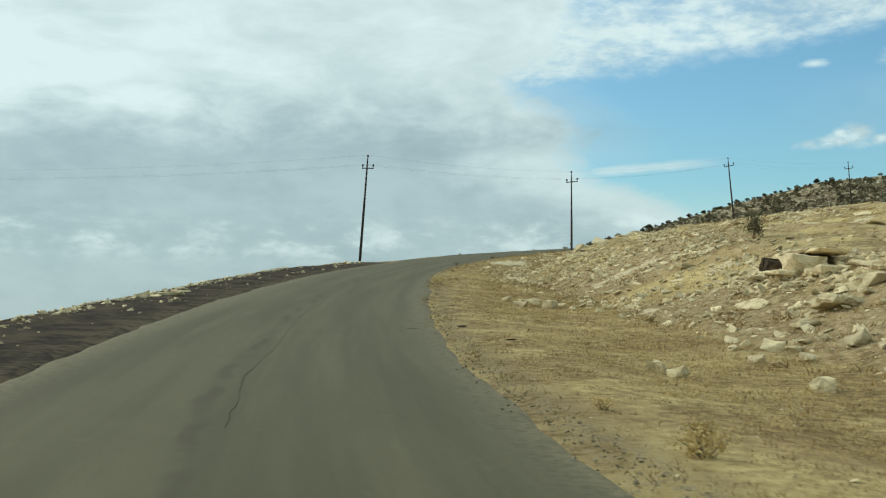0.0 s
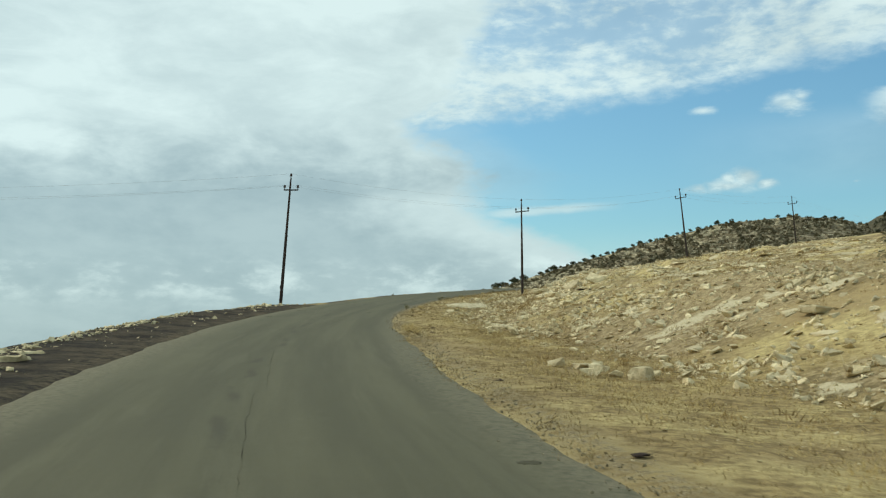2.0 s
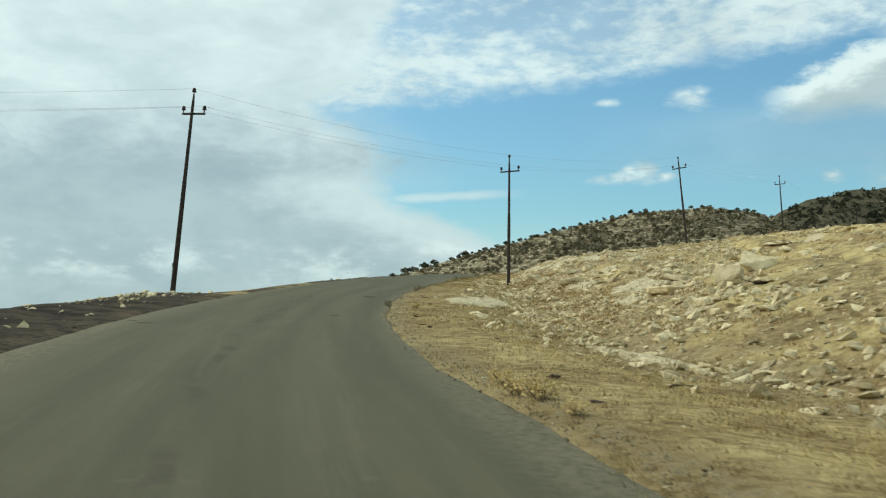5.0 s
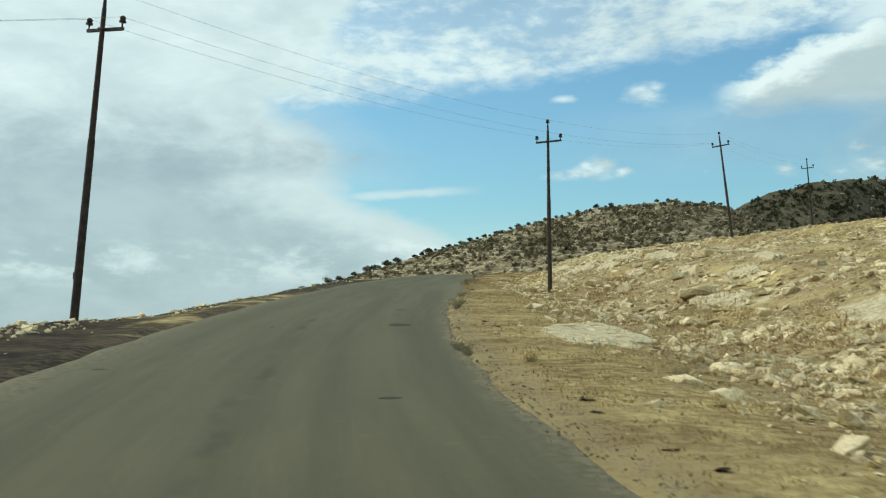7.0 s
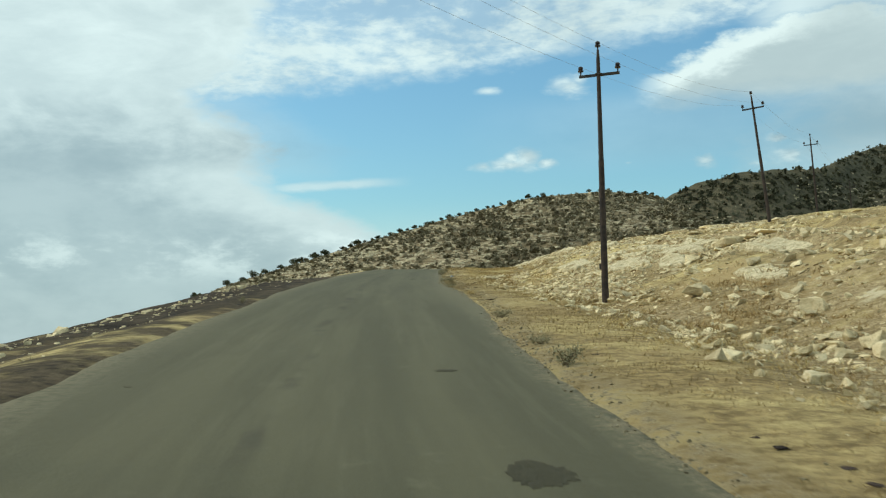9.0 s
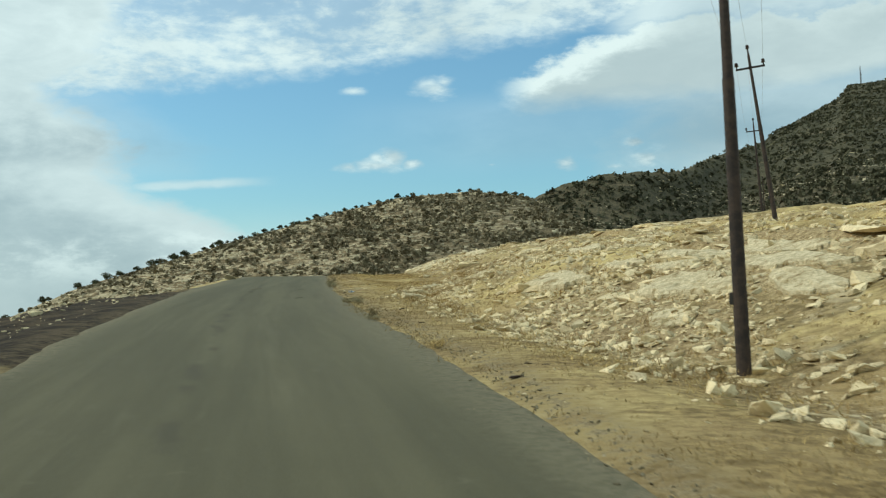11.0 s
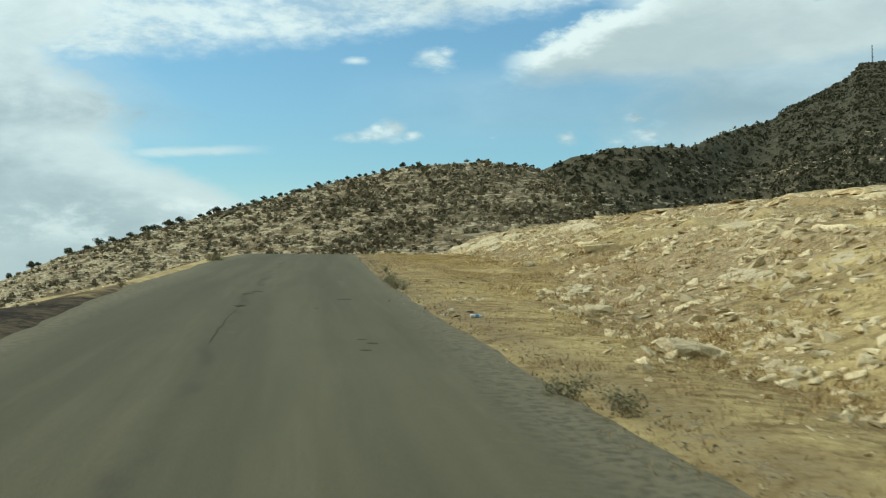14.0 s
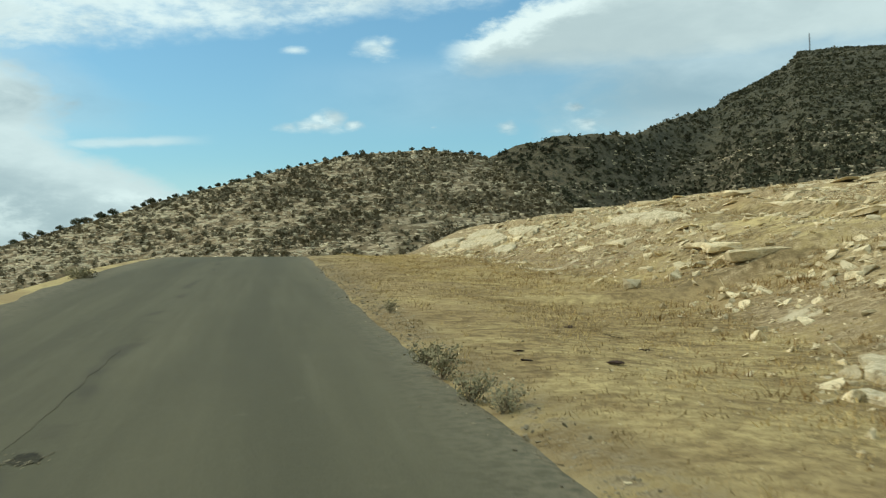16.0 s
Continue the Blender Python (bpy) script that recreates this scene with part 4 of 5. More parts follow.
def bedrock_sheet(s, d, length, width, lift=0.07, lean=0.0):
    """A bare sheet of bedrock with a ragged, broken rim, which follows the slope it lies in."""
    rings, spokes = 5, 46
    seed = s + d
    a = np.linspace(0, 2 * np.pi, spokes, endpoint=False)
    rag = 1 + 1.15 * fractal(np.cos(a) * 2.0 + seed, np.sin(a) * 2.0 + 9, 4, 101.0)
    us, ud = np.cos(a) * rag * length / 2, np.sin(a) * rag * width / 2
    us, ud = us * math.cos(lean) - ud * math.sin(lean), us * math.sin(lean) + ud * math.cos(lean)
    verts = []
    for k in range(rings):
        f = (1.03, 1.0, 0.84, 0.55, 0.25)[k]
        ps, pd = s + us * f, d + ud * f
        x, y = on_plan(ps, pd)
        plane = 0.5 * near_height(ps, pd) + 0.5 * near_height(s, d) + 0.5 * (near_height(s + 0.5, d) - near_height(s - 0.5, d)) * (ps - s) + 0.5 * (near_height(s, d + 0.8) - near_height(s, d - 0.8)) / 1.6 * (pd - d)
        rise = -0.30 if k == 0 else 0.6 * lift + 0.07 * fractal(ps / 0.5, pd / 0.3, 3, 103.0) + (0.04 * np.floor(3 * grain(ps / 1.3, pd / 0.7, 105.0)) if k > 1 else 0.0)
        z = (near_height(ps, pd) if k == 0 else np.maximum(plane, near_height(ps, pd))) + rise
        verts.append(np.stack([x, y, z], 1))
    x, y = on_plan(s, d)
    faces = []
    for k in range(rings - 1):
        i0 = k * spokes + np.arange(spokes)
        i1 = k * spokes + (np.arange(spokes) + 1) % spokes
        faces += [np.stack([i0, i1, i1 + spokes], 1), np.stack([i0, i1 + spokes, i0 + spokes], 1)]
    last = (rings - 1) * spokes
    centre = rings * spokes
    faces.append(np.stack([last + np.arange(spokes), last + (np.arange(spokes) + 1) % spokes, np.full(spokes, centre)], 1))
    verts.append(np.array([[float(x), float(y), float(verts[-1][:, 2].mean())]]))
    mesh = from_arrays("bedrock_sheet", np.concatenate(verts), np.concatenate(faces), BEDROCK)
    size_word = "broad" if length > 3 else "narrow"
    return tagged(new("bedrock_sheet", mesh), f"{size_word} bare sheet of pale limestone bedrock in the bank", "bedrock", "bedrock sheets in the bank")


for s, d, length, width, lift, lean in ((74.2, 5.75, 5.4, 2.0, 0.05, 0.12), (56.2, 7.3, 4.8, 0.75, 0.04, -0.18), (80.0, 9.9, 3.2, 0.9, 0.08, -0.2), (71.0, 10.8, 4.6, 1.3, 0.16, -0.12), (66.5, 9.6, 2.0, 0.7, 0.05, 0.1),
                                        (107.4, 9.6, 3.6, 1.2, 0.14, -0.1), (110.3, 10.6, 2.6, 0.8, 0.10, 0.0), (105.2, 8.4, 1.8, 0.7, 0.06, 0.1), (139.6, 8.3, 2.8, 0.7, 0.14, 0.25), (138.3, 7.4, 1.6, 0.6, 0.06, 0.0),
                                        (163.0, 14.0, 5.0, 0.8, 0.16, -0.1), (180.0, 11.6, 8.0, 1.6, 0.20, 0.0), (176.0, 12.9, 6.0, 1.3, 0.15, 0.05), (184.0, 12.5, 7.0, 1.4, 0.25, 0.0), (188.0, 11.0, 6.0, 1.6, 0.3, 0.0), (172.0, 11.0, 4.5, 0.9, 0.10, 0.1),
                                        (95.5, 10.4, 2.8, 0.8, 0.08, 0.0), (99.0, 12.0, 3.4, 0.9, 0.12, -0.1), (88.0, 10.8, 2.6, 0.7, 0.08, 0.1), (121.0, 11.5, 3.0, 0.8, 0.10, 0.0), (125.5, 14.8, 3.0, 0.7, 0.14, 0.0), (131.5, 9.6, 2.2, 0.6, 0.06, 0.0), (112.0, 12.0, 3.5, 1.0, 0.14, -0.1), (109.0, 12.8, 4.0, 1.0, 0.16, 0.0), (106.0, 11.3, 3.5, 1.0, 0.14, -0.1), (103.5, 10.3, 2.5, 0.8, 0.12, 0.1),
                                        (114.2, 10.6, 2.4, 0.7, 0.10, 0.0), (92.0, 13.5, 3.0, 0.7, 0.12, 0.0), (86.0, 13.0, 3.0, 0.7, 0.12, 0.1), (83.5, 11.5, 2.2, 0.6, 0.10, 0.0), (115.8, 9.1, 3.2, 1.1, 0.30, -0.1)):
    bedrock_sheet(s, d, length, width, lift, lean)

# near-black brown that stands for the shade in the ledge's hollow
HOLLOW_SHADE = stone_material("hollow_shade", (0.105, 0.075, 0.048), (0.060, 0.042, 0.027), (0.022, 0.016, 0.011))

# split ledge high on the bank: a thick cap, hollow's shade coloured into blocks
ledge = new("rock_ledge")
ledge.matrix_world = Matrix.Translation(ground_at(29.3, 13.1)) @ Euler((0, 0, math.atan2(*[float(np.interp(28.6, LINE_S, TAN[:, k])) for k in (1, 0)]))).to_matrix().to_4x4()
tagged(ledge, "weathered limestone ledge, its hollow's shade coloured into solid dark blocks", "rock ledge")
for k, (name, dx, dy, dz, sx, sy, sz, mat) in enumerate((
        ("dark_face", 1.55, -0.45, 0.30, 0.7, 0.8, 0.85, HOLLOW_SHADE), ("dark_face", 1.0, -0.30, 0.24, 0.6, 0.7, 0.74, HOLLOW_SHADE), ("dark_face", 0.5, -0.32, 0.16, 0.5, 0.6, 0.60, HOLLOW_SHADE),
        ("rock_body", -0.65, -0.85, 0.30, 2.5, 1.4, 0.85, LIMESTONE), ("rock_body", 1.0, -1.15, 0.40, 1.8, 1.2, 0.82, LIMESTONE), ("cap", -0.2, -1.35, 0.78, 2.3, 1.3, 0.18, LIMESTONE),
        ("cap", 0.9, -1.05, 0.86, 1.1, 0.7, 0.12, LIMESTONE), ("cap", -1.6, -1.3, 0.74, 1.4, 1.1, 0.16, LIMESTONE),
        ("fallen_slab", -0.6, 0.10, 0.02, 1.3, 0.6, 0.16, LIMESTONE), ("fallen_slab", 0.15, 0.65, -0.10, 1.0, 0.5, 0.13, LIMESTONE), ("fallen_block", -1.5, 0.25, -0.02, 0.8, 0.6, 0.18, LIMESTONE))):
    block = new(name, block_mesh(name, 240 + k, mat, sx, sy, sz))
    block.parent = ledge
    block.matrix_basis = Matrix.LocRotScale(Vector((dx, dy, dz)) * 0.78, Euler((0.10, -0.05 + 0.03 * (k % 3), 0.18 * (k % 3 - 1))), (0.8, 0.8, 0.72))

for k, (s, d, size) in enumerate([(20.7, 4.49, 0.28), (24.0, 3.8, 0.28), (32.5, 4.1, 0.30), (63.5, 3.5, 0.24), (51.0, 4.44, 0.24), (51.9, 6.77, 0.24), (48.6, 4.32, 0.30), (51.2, 6.2, 0.26), (64.4, 3.6, 0.34),
                                  (61.4, 3.6, 0.22), (60.5, 3.7, 0.2), (59.6, 11.1, 0.55), (83.9, 3.7, 0.18), (77.1, 3.6, 0.17), (75.9, 3.75, 0.2), (116.1, 5.7, 0.18), (75.5, 3.8, 0.16), (77.6, 3.6, 0.14), (76.4, 3.8, 0.18), (99.2, 3.7, 0.22),
                                  (100.7, 4.3, 0.22), (100.5, 4.5, 0.18), (115.6, 4.54, 0.22), (109.8, 4.25, 0.24), (140.7, 4.21, 0.22), (140.4, 5.15, 0.28), (142.4, 6.23, 0.26), (130.2, 3.6, 0.26), (130.5, 3.9, 0.2),
                                  (143.8, 6.34, 0.28), (141.5, 4.32, 0.22), (144.7, 5.9, 0.22), (61.2, -3.7, 0.2), (59.4, -3.8, 0.18)]):
    lay("dark_clod", CLODS[k % 3], s, d, size * 0.85, "flat dark brown clod lying on the straw verge", "clod", "clods on the verge", None, 0.08, 0.42)


# ---- plants ----
def leaf_cloud(bm, rnd, centre, radius, count, size, squash=0.75):
    centre = Vector(centre)
    for _ in range(count):
        v = Vector((rnd.gauss(0, 1), rnd.gauss(0, 1), rnd.gauss(0, 1))).normalized() * rnd.uniform(0.55, 1.0)
        p = centre + Vector((v.x * radius, v.y * radius, v.z * radius * squash))
        a = Vector((rnd.gauss(0, 1), rnd.gauss(0, 1), rnd.gauss(0, 1))).normalized()
        b = a.orthogonal().normalized()
        k = size * rnd.uniform(0.6, 1.3)
        bm.faces.new([bm.verts.new(q) for q in (p + a * k, p + b * k * 0.6, p - a * k * 0.7, p - b * k * 0.6)])


def oak_tree(seed):
    """A low, wide evergreen tree about 4.5 m high, drawn at its own origin."""
    rnd = random.Random(seed)
    root = new("oak_tree")
    tagged(root, "small dark evergreen tree on the rocky hill", "tree", "trees on the hill")
    bm, tips = bmesh.new(), []
    fork = Vector((rnd.uniform(-0.2, 0.2), rnd.uniform(-0.2, 0.2), rnd.uniform(0.5, 0.7)))
    tube(bm, (0, 0, -0.6), fork, 0.22, 0.14, 7)
    for k in range(6):
        a = 2 * math.pi * (k + rnd.random() * 0.6) / 6
        tip = fork + Vector((math.cos(a) * rnd.uniform(0.8, 1.35), math.sin(a) * rnd.uniform(0.8, 1.35), rnd.uniform(0.5, 1.5)))
        tube(bm, fork, tip, 0.10, 0.035, 5)
        tips.append(tip)
    part("trunk", bm, BARK, root)
    bm = bmesh.new()
    for tip in tips + [fork + Vector((0, 0, 1.6))]:
        for _ in range(4):
            off = Vector((rnd.uniform(-0.5, 0.5), rnd.uniform(-0.5, 0.5), rnd.uniform(-0.5, 0.3)))
            leaf_cloud(bm, rnd, tip + off, rnd.uniform(0.6, 0.95), 62, 0.17)
    part("crown", bm, OAK, root, "dense dark green crown")
    return root


TREES = [oak_tree(s) for s in (11, 12, 13, 14)]
# where each tree stands along the ridge, and how wide its crown is
SKYLINE = ((-203, 6.0), (-194, 5.5), (-183, 6.5), (-178, 4.5), (-162, 6.5), (-150, 5.5), (-144.1, 7.4), (-135.1, 6.8), (-125.7, 6), (-117.1, 7.2), (-113.1, 6), (-104.4, 7.8), (-97.2, 7), (-85.9, 4.8), (-81.1, 4.6), (-77, 7.6), (-71.7, 2.8),
           (-66.8, 3), (-63.2, 4.4), (-58, 2.6), (-54.5, 4.5), (-48.7, 4.7), (-43.8, 3), (-39.3, 4.5), (-35.5, 2.8), (-30.8, 5), (-27.6, 4.6), (-21.4, 3.5), (-16.7, 5), (-9.7, 3.8), (-2.8, 3.1), (1.6, 3.8), (6.3, 2.8), (8.8, 3),
           (12.3, 2.8), (17.8, 3.5), (23, 4.2), (30.9, 3.2), (35.6, 5.2), (41.4, 3), (45.3, 4.6), (75.6, 3.8), (82.3, 3.8), (105, 3.6), (111, 4), (116, 3.8))
for k, (x, wide) in enumerate(SKYLINE):
    size = wide / 4.5
    y = 742 + RND.uniform(-5, 5)
    at = Vector((x, y, float(far_height(x, y)) - 0.35 * size))
    tree = TREES[k] if k < 4 else copy_thing(TREES[k % 4], Matrix.Translation(at) @ Euler((0, 0, RND.uniform(0, 6.28))).to_matrix().to_4x4())
    if k < 4:
        tree.location = at
    tree.scale = (size, size, size * RND.uniform(0.9, 1.15))


def scrub_shape(seed, leaves=42, size=0.24):
    bm = bmesh.new()
    rnd = random.Random(seed)
    for _ in range(3):
        leaf_cloud(bm, rnd, (rnd.uniform(-0.3, 0.3), rnd.uniform(-0.3, 0.3), rnd.uniform(0.25, 0.5)), 0.42, leaves // 3, size * 0.6, 0.8)
    mesh = bpy.data.meshes.new("scrub")
    bm.to_mesh(mesh)
    bm.free()
    return mesh


def slope_places(count, spot, low, high, seed, sink=0.05, clump=None, swing=3.14):
    """Random places on the far slopes; spot draws x and y, clump gives the share that is kept."""
    rng = np.random.default_rng(seed)
    x, y = spot(rng, count * 4)
    if clump is not None:
        keep = rng.random(len(x)) < clump(x, y)
        x, y = x[keep], y[keep]
    x, y = x[:count], y[:count]
    size = rng.uniform(low, high, len(x)) * rng.uniform(0.6, 1.1, len(x))
    z = far_height(x, y) - sink * size
    turn, tx, ty = rng.uniform(-swing, swing, len(x)), rng.uniform(-0.1, 0.1, len(x)), rng.uniform(-0.1, 0.1, len(x))
    return np.stack([x, y, z, size, turn, tx, ty], 1).tolist()


def hill_spot(rng, count):
    return rng.uniform(-260, 230, count), 730 - 270 * rng.random(count) ** 1.3


def mount_spot(rng, count):
    az = rng.uniform(9, 37, count)
    reach = 520 + 1650 * rng.random(count) ** 1.2
    x, y = EYE[0] + reach * np.sin(np.radians(az)), EYE[1] + reach * np.cos(np.radians(az))
    keep = ((y > 790) | (x > 185)) & (reach < np.interp(az, PEAK_AZ, PEAK_D) - 3)
    return x[keep], y[keep]


SCRUBS = [scrub_shape(s) for s in range(8)]
FAR_SCRUBS = [scrub_shape(20 + s, 18, 0.50) for s in range(8)]
THICKETS = [scrub_shape(40 + s, 12, 0.60) for s in range(8)]


def overgrown(x, y):
    return (0.26 + 0.74 * ramp(x, -140, 30)) * (0.15 + 2.2 * np.maximum(0.0, 0.18 + fractal(x / 30.0, y / 30.0, 3, 71.0)))


def bare(x, y):
    return (1.0 - 0.50 * ramp(x, -110, 40)) * np.clip(0.45 + 2.0 * fractal(x / 22.0, y / 22.0, 3, 75.0), 0.12, 1)


def on_bench(rng, count):
    """A pale rock step that runs across the mountain's flank."""
    t = rng.random(count)
    x = np.interp(t, [0, 0.35, 0.65, 1], [315, 400, 490, 560])
    y = np.interp(t, [0, 0.35, 0.65, 1], [1061, 1135, 1120, 1010])
    return x + rng.normal(0, 22, count), y + rng.normal(0, 26, count)


scatter("hillside_scrub", FAR_SCRUBS, slope_places(9500, hill_spot, 0.9, 4.2, 1, 0.05, overgrown), SCRUB, "patchy dull green scrub on the rocky hill", "scrub")
# dense dark scrub, also standing in for the cloud shadow over the mountain
scatter("mountain_scrub", THICKETS, slope_places(14000, mount_spot, 2.8, 7.5, 2, 0.22, lambda x, y: 0.55 + 1.4 * np.clip(fractal(x / 90.0, y / 90.0, 3, 77.0) + 0.12, 0, 0.6)), MAQUIS, "dark scrub and trees covering the mountain slopes", "scrub")


def rib_mesh(seed, long, tall):
    """A low, long outcrop of bedded rock, plain enough to be seen from afar."""
    rnd = random.Random(seed)
    bm = bmesh.new()
    for k in range(9):
        a = 6.283 * k / 9 + rnd.uniform(-0.3, 0.3)
        bm.verts.new((math.cos(a) * long * rnd.uniform(0.38, 0.55), math.sin(a) * 0.32 * rnd.uniform(0.7, 1.2), (-0.5, 0.5, 0.3)[k % 3] * tall * rnd.uniform(0.7, 1.2)))
    bmesh.ops.convex_hull(bm, input=bm.verts[:])
    bmesh.ops.delete(bm, geom=[v for v in bm.verts if not v.link_faces], context="VERTS")
    bmesh.ops.recalc_face_normals(bm, faces=bm.faces[:])
    mesh = bpy.data.meshes.new("stone")
    bm.to_mesh(mesh)
    bm.free()
    return mesh


def lower_flank(rng, count):
    """The stony lower flank of the mountain."""
    az, reach = rng.uniform(13, 37, count), 470 + 800 * rng.random(count) ** 1.3
    x, y = EYE[0] + reach * np.sin(np.radians(az)), EYE[1] + reach * np.cos(np.radians(az))
    keep = ((y > 790) | (x > 185)) & (reach < np.interp(az, PEAK_AZ, PEAK_D) - 60)
    return x[keep], y[keep]


def terraced(x, y):
    z = far_height(x, y)
    return np.clip(0.10 + 3.2 * fractal(z / 13.0, (x + y) / 260.0, 3, 99.0), 0.02, 1) * (1 - 0.8 * ramp(z, 120, 190))


RIBS = [rib_mesh(360 + k, (1.9, 1.3, 2.4, 1.0)[k % 4], (0.34, 0.44, 0.30, 0.5)[k % 4]) for k in range(8)]
scatter("mountain_rocks", RIBS, slope_places(5200, lower_flank, 1.2, 5.0, 5, 0.0, terraced, 0.6), HILL_ROCK, "bands of pale rock along the mountain's lower flank", "rocks")
scatter("hillside_rocks", RIBS, slope_places(17000, hill_spot, 0.6, 3.3, 3, 0.0, bare, 0.45), HILL_ROCK, "pale rocks and ledges scattered over the hill", "rocks")
scatter("mountain_ledges", RIBS, slope_places(260, on_bench, 1.6, 4.5, 4, 0.1, None, 0.8), LIMESTONE, "pale limestone ledges across the mountain flank", "ledges")


def bank_places(count, seed, low, high, s_lo, s_hi, d_lo, d_hi, want, tilt=0.35, power=3.4):
    rnd = random.Random(seed)
    out = []
    s = np.array([rnd.uniform(s_lo, s_hi) for _ in range(count * 3)])
    d = np.array([rnd.uniform(0, 1) for _ in range(count * 3)])
    d = d_lo + (d_hi - d_lo) * d
    keep = np.array([rnd.random() for _ in range(count * 3)]) < want(s, d)
    keep &= ((s - 74.0) / 3.3) ** 2 + ((d - 5.75) / 1.0) ** 2 > 0.75  # the large bare sheet is swept clean
    s, d = s[keep][:count], d[keep][:count]
    x, y = on_plan(s, d)
    z = np.where(np.abs(d) < half_width(s, d), road_height(s, d), near_height(s, d))
    for k in range(len(s)):
        size = low + (high - low) * rnd.random() ** power
        out.append((float(x[k]), float(y[k]), float(z[k]) + 0.06 * size, size, rnd.uniform(0, 6.28), rnd.uniform(-tilt, tilt), rnd.uniform(-tilt, tilt)))
    return out


def stony(s, d):
    start = bank_start(s)
    patch = fractal(s / 9.0, d / 5.0, 4, 41.0)
    return np.interp(s, [48, 62], [0.62, 1.0]) * ramp(d, stone_start(s) - 2.4, stone_start(s) + 0.2) * np.clip(0.75 + 1.5 * patch, 0.42, 1) * (0.45 + 1.2 * ramp(fractal(s / 1.6, d / 1.1, 3, 47.0), -0.12, 0.16)) * (1 - np.interp(s, [45, 75], [0.92, 0.70]) * ramp(d, start + 3.0, start + np.interp(s, [45, 75], [7.5, 12.0])))


def strewn(s, d):
    """Where the larger stones gather."""
    return stony(s, d) * (0.22 + 1.5 * ramp(fractal(s / 3.5, d / 1.8, 3, 53.0), -0.05, 0.16))


scatter("limestone_rubble", PEBBLES, bank_places(24000, 21, 0.05, 0.22, 5, 190, 3.9, 30, stony, 0.6), LIMESTONE, "angular pale limestone rubble strewn over the bank", "rubble")
scatter("limestone_stones", FRAGMENTS, bank_places(15000, 27, 0.10, 0.48, 8, 185, 5.0, 28, strewn, 0.45, 3.0) + bank_places(2600, 29, 0.09, 0.34, 57, 76, 6.6, 12.5, strewn, 0.45, 2.4) + bank_places(2400, 39, 0.12, 0.42, 22, 54, 7.5, 15.5, strewn, 0.45, 2.2) + bank_places(2200, 35, 0.09, 0.30, 100, 128, 6.2, 12.0, strewn, 0.45, 2.4), LIMESTONE, "tumbled pale limestone stones heaped along the foot of the bank", "stones", CHUNKS, 0.40)


def bedded(s, d):
    start = bank_start(s)
    return ramp(d, start - 0.5, start + 1.5) * np.clip(0.10 + 0.5 * ramp(s, 150, 165) + 3.6 * fractal(s / 11.0, d / 4.0, 3, 45.0), 0.01, 1)


ledges = []
for x, y, z, size, turn, tx, ty in bank_places(850, 25, 0.35, 1.5, 8, 195, 7.5, 33, bedded, 0.10):
    s, d = along_road(x, y)
    aim = math.atan2(np.interp(s, LINE_S, TAN[:, 1]), np.interp(s, LINE_S, TAN[:, 0])) + 0.25 * math.sin(turn)
    lean_x, lean_y = tilt_at(s, d, 1.2)
    ledges.append((x, y, z - 0.07 * size, size, aim, 0.75 * lean_x + tx * 0.6, 0.75 * lean_y + ty * 0.6))
scatter("bedrock_ledges", BEDS, ledges, LIMESTONE, "thin pale limestone beds breaking through the slope", "ledges")
scatter("verge_stones", PEBBLES, bank_places(2200, 28, 0.02, 0.09, -5, 170, 3.4, 8.5, lambda s, d: 0.4 + 0 * d), LIMESTONE, "small pale stones lying in the dry verge", "stones")
scatter("roadside_gravel", PEBBLES, bank_places(11000, 22, 0.015, 0.065, -5, 165, 2.6, 4.6, lambda s, d: 0.012 + np.exp(-((d - half_width(s, d) - 0.02) / 0.24) ** 2), 0.35, 2.0), GRAVEL, "loose gravel along the crumbling road edge", "gravel")
scatter("rubble_heap", PEBBLES, bank_places(150, 37, 0.03, 0.16, 132.7, 134.5, 3.9, 4.8, lambda s, d: np.exp(-((s - 133.7) / 0.5) ** 2 - ((d - 4.35) / 0.25) ** 2)), LIMESTONE, "small heap of tipped white rubble on the verge", "rubble")
scatter("berm_rubble", FRAGMENTS, bank_places(800, 26, 0.06, 0.28, 12, 62, -7.6, -6.0, lambda s, d: np.clip(0.4 + 2.0 * fractal(s / 3.0, d / 1.0, 2, 49.0), 0.05, 1)) + bank_places(260, 36, 0.06, 0.26, 69, 79, -7.6, -5.4, lambda s, d: 0.5 + 0 * d) + bank_places(1500, 23, 0.05, 0.32, 5, 170, -9.5, -4.3, lambda s, d: 0.3 + 0.7 * ramp(-d, 5.5, 6.8)), LIMESTONE, "pale stones on the dark soil berm", "rubble")


def straw_shape(seed, blades, tall, wide):
    rnd = random.Random(seed)
    verts, faces = [], []
    for _ in range(blades):
        a, r = rnd.uniform(0, 6.28), wide * math.sqrt(rnd.random())
        b = Vector((math.cos(a) * r, math.sin(a) * r, -0.02))
        lean = Vector((rnd.gauss(0, 0.6), rnd.gauss(0, 0.6), 1)) * tall * rnd.uniform(0.5, 1.2)
        side = Vector((math.cos(a + 1.5), math.sin(a + 1.5), 0)) * rnd.uniform(0.003, 0.008)
        k = len(verts)
        verts += [b - side, b + side, b + lean]
        faces.append((k, k + 1, k + 2))
    return from_arrays("tuft", verts, faces, STRAW)



TUFTS = [straw_shape(s, 14, 0.045, 0.30) for s in range(6)]
STALKS = [straw_shape(20 + s, 9, 0.17, 0.10) for s in range(4)]


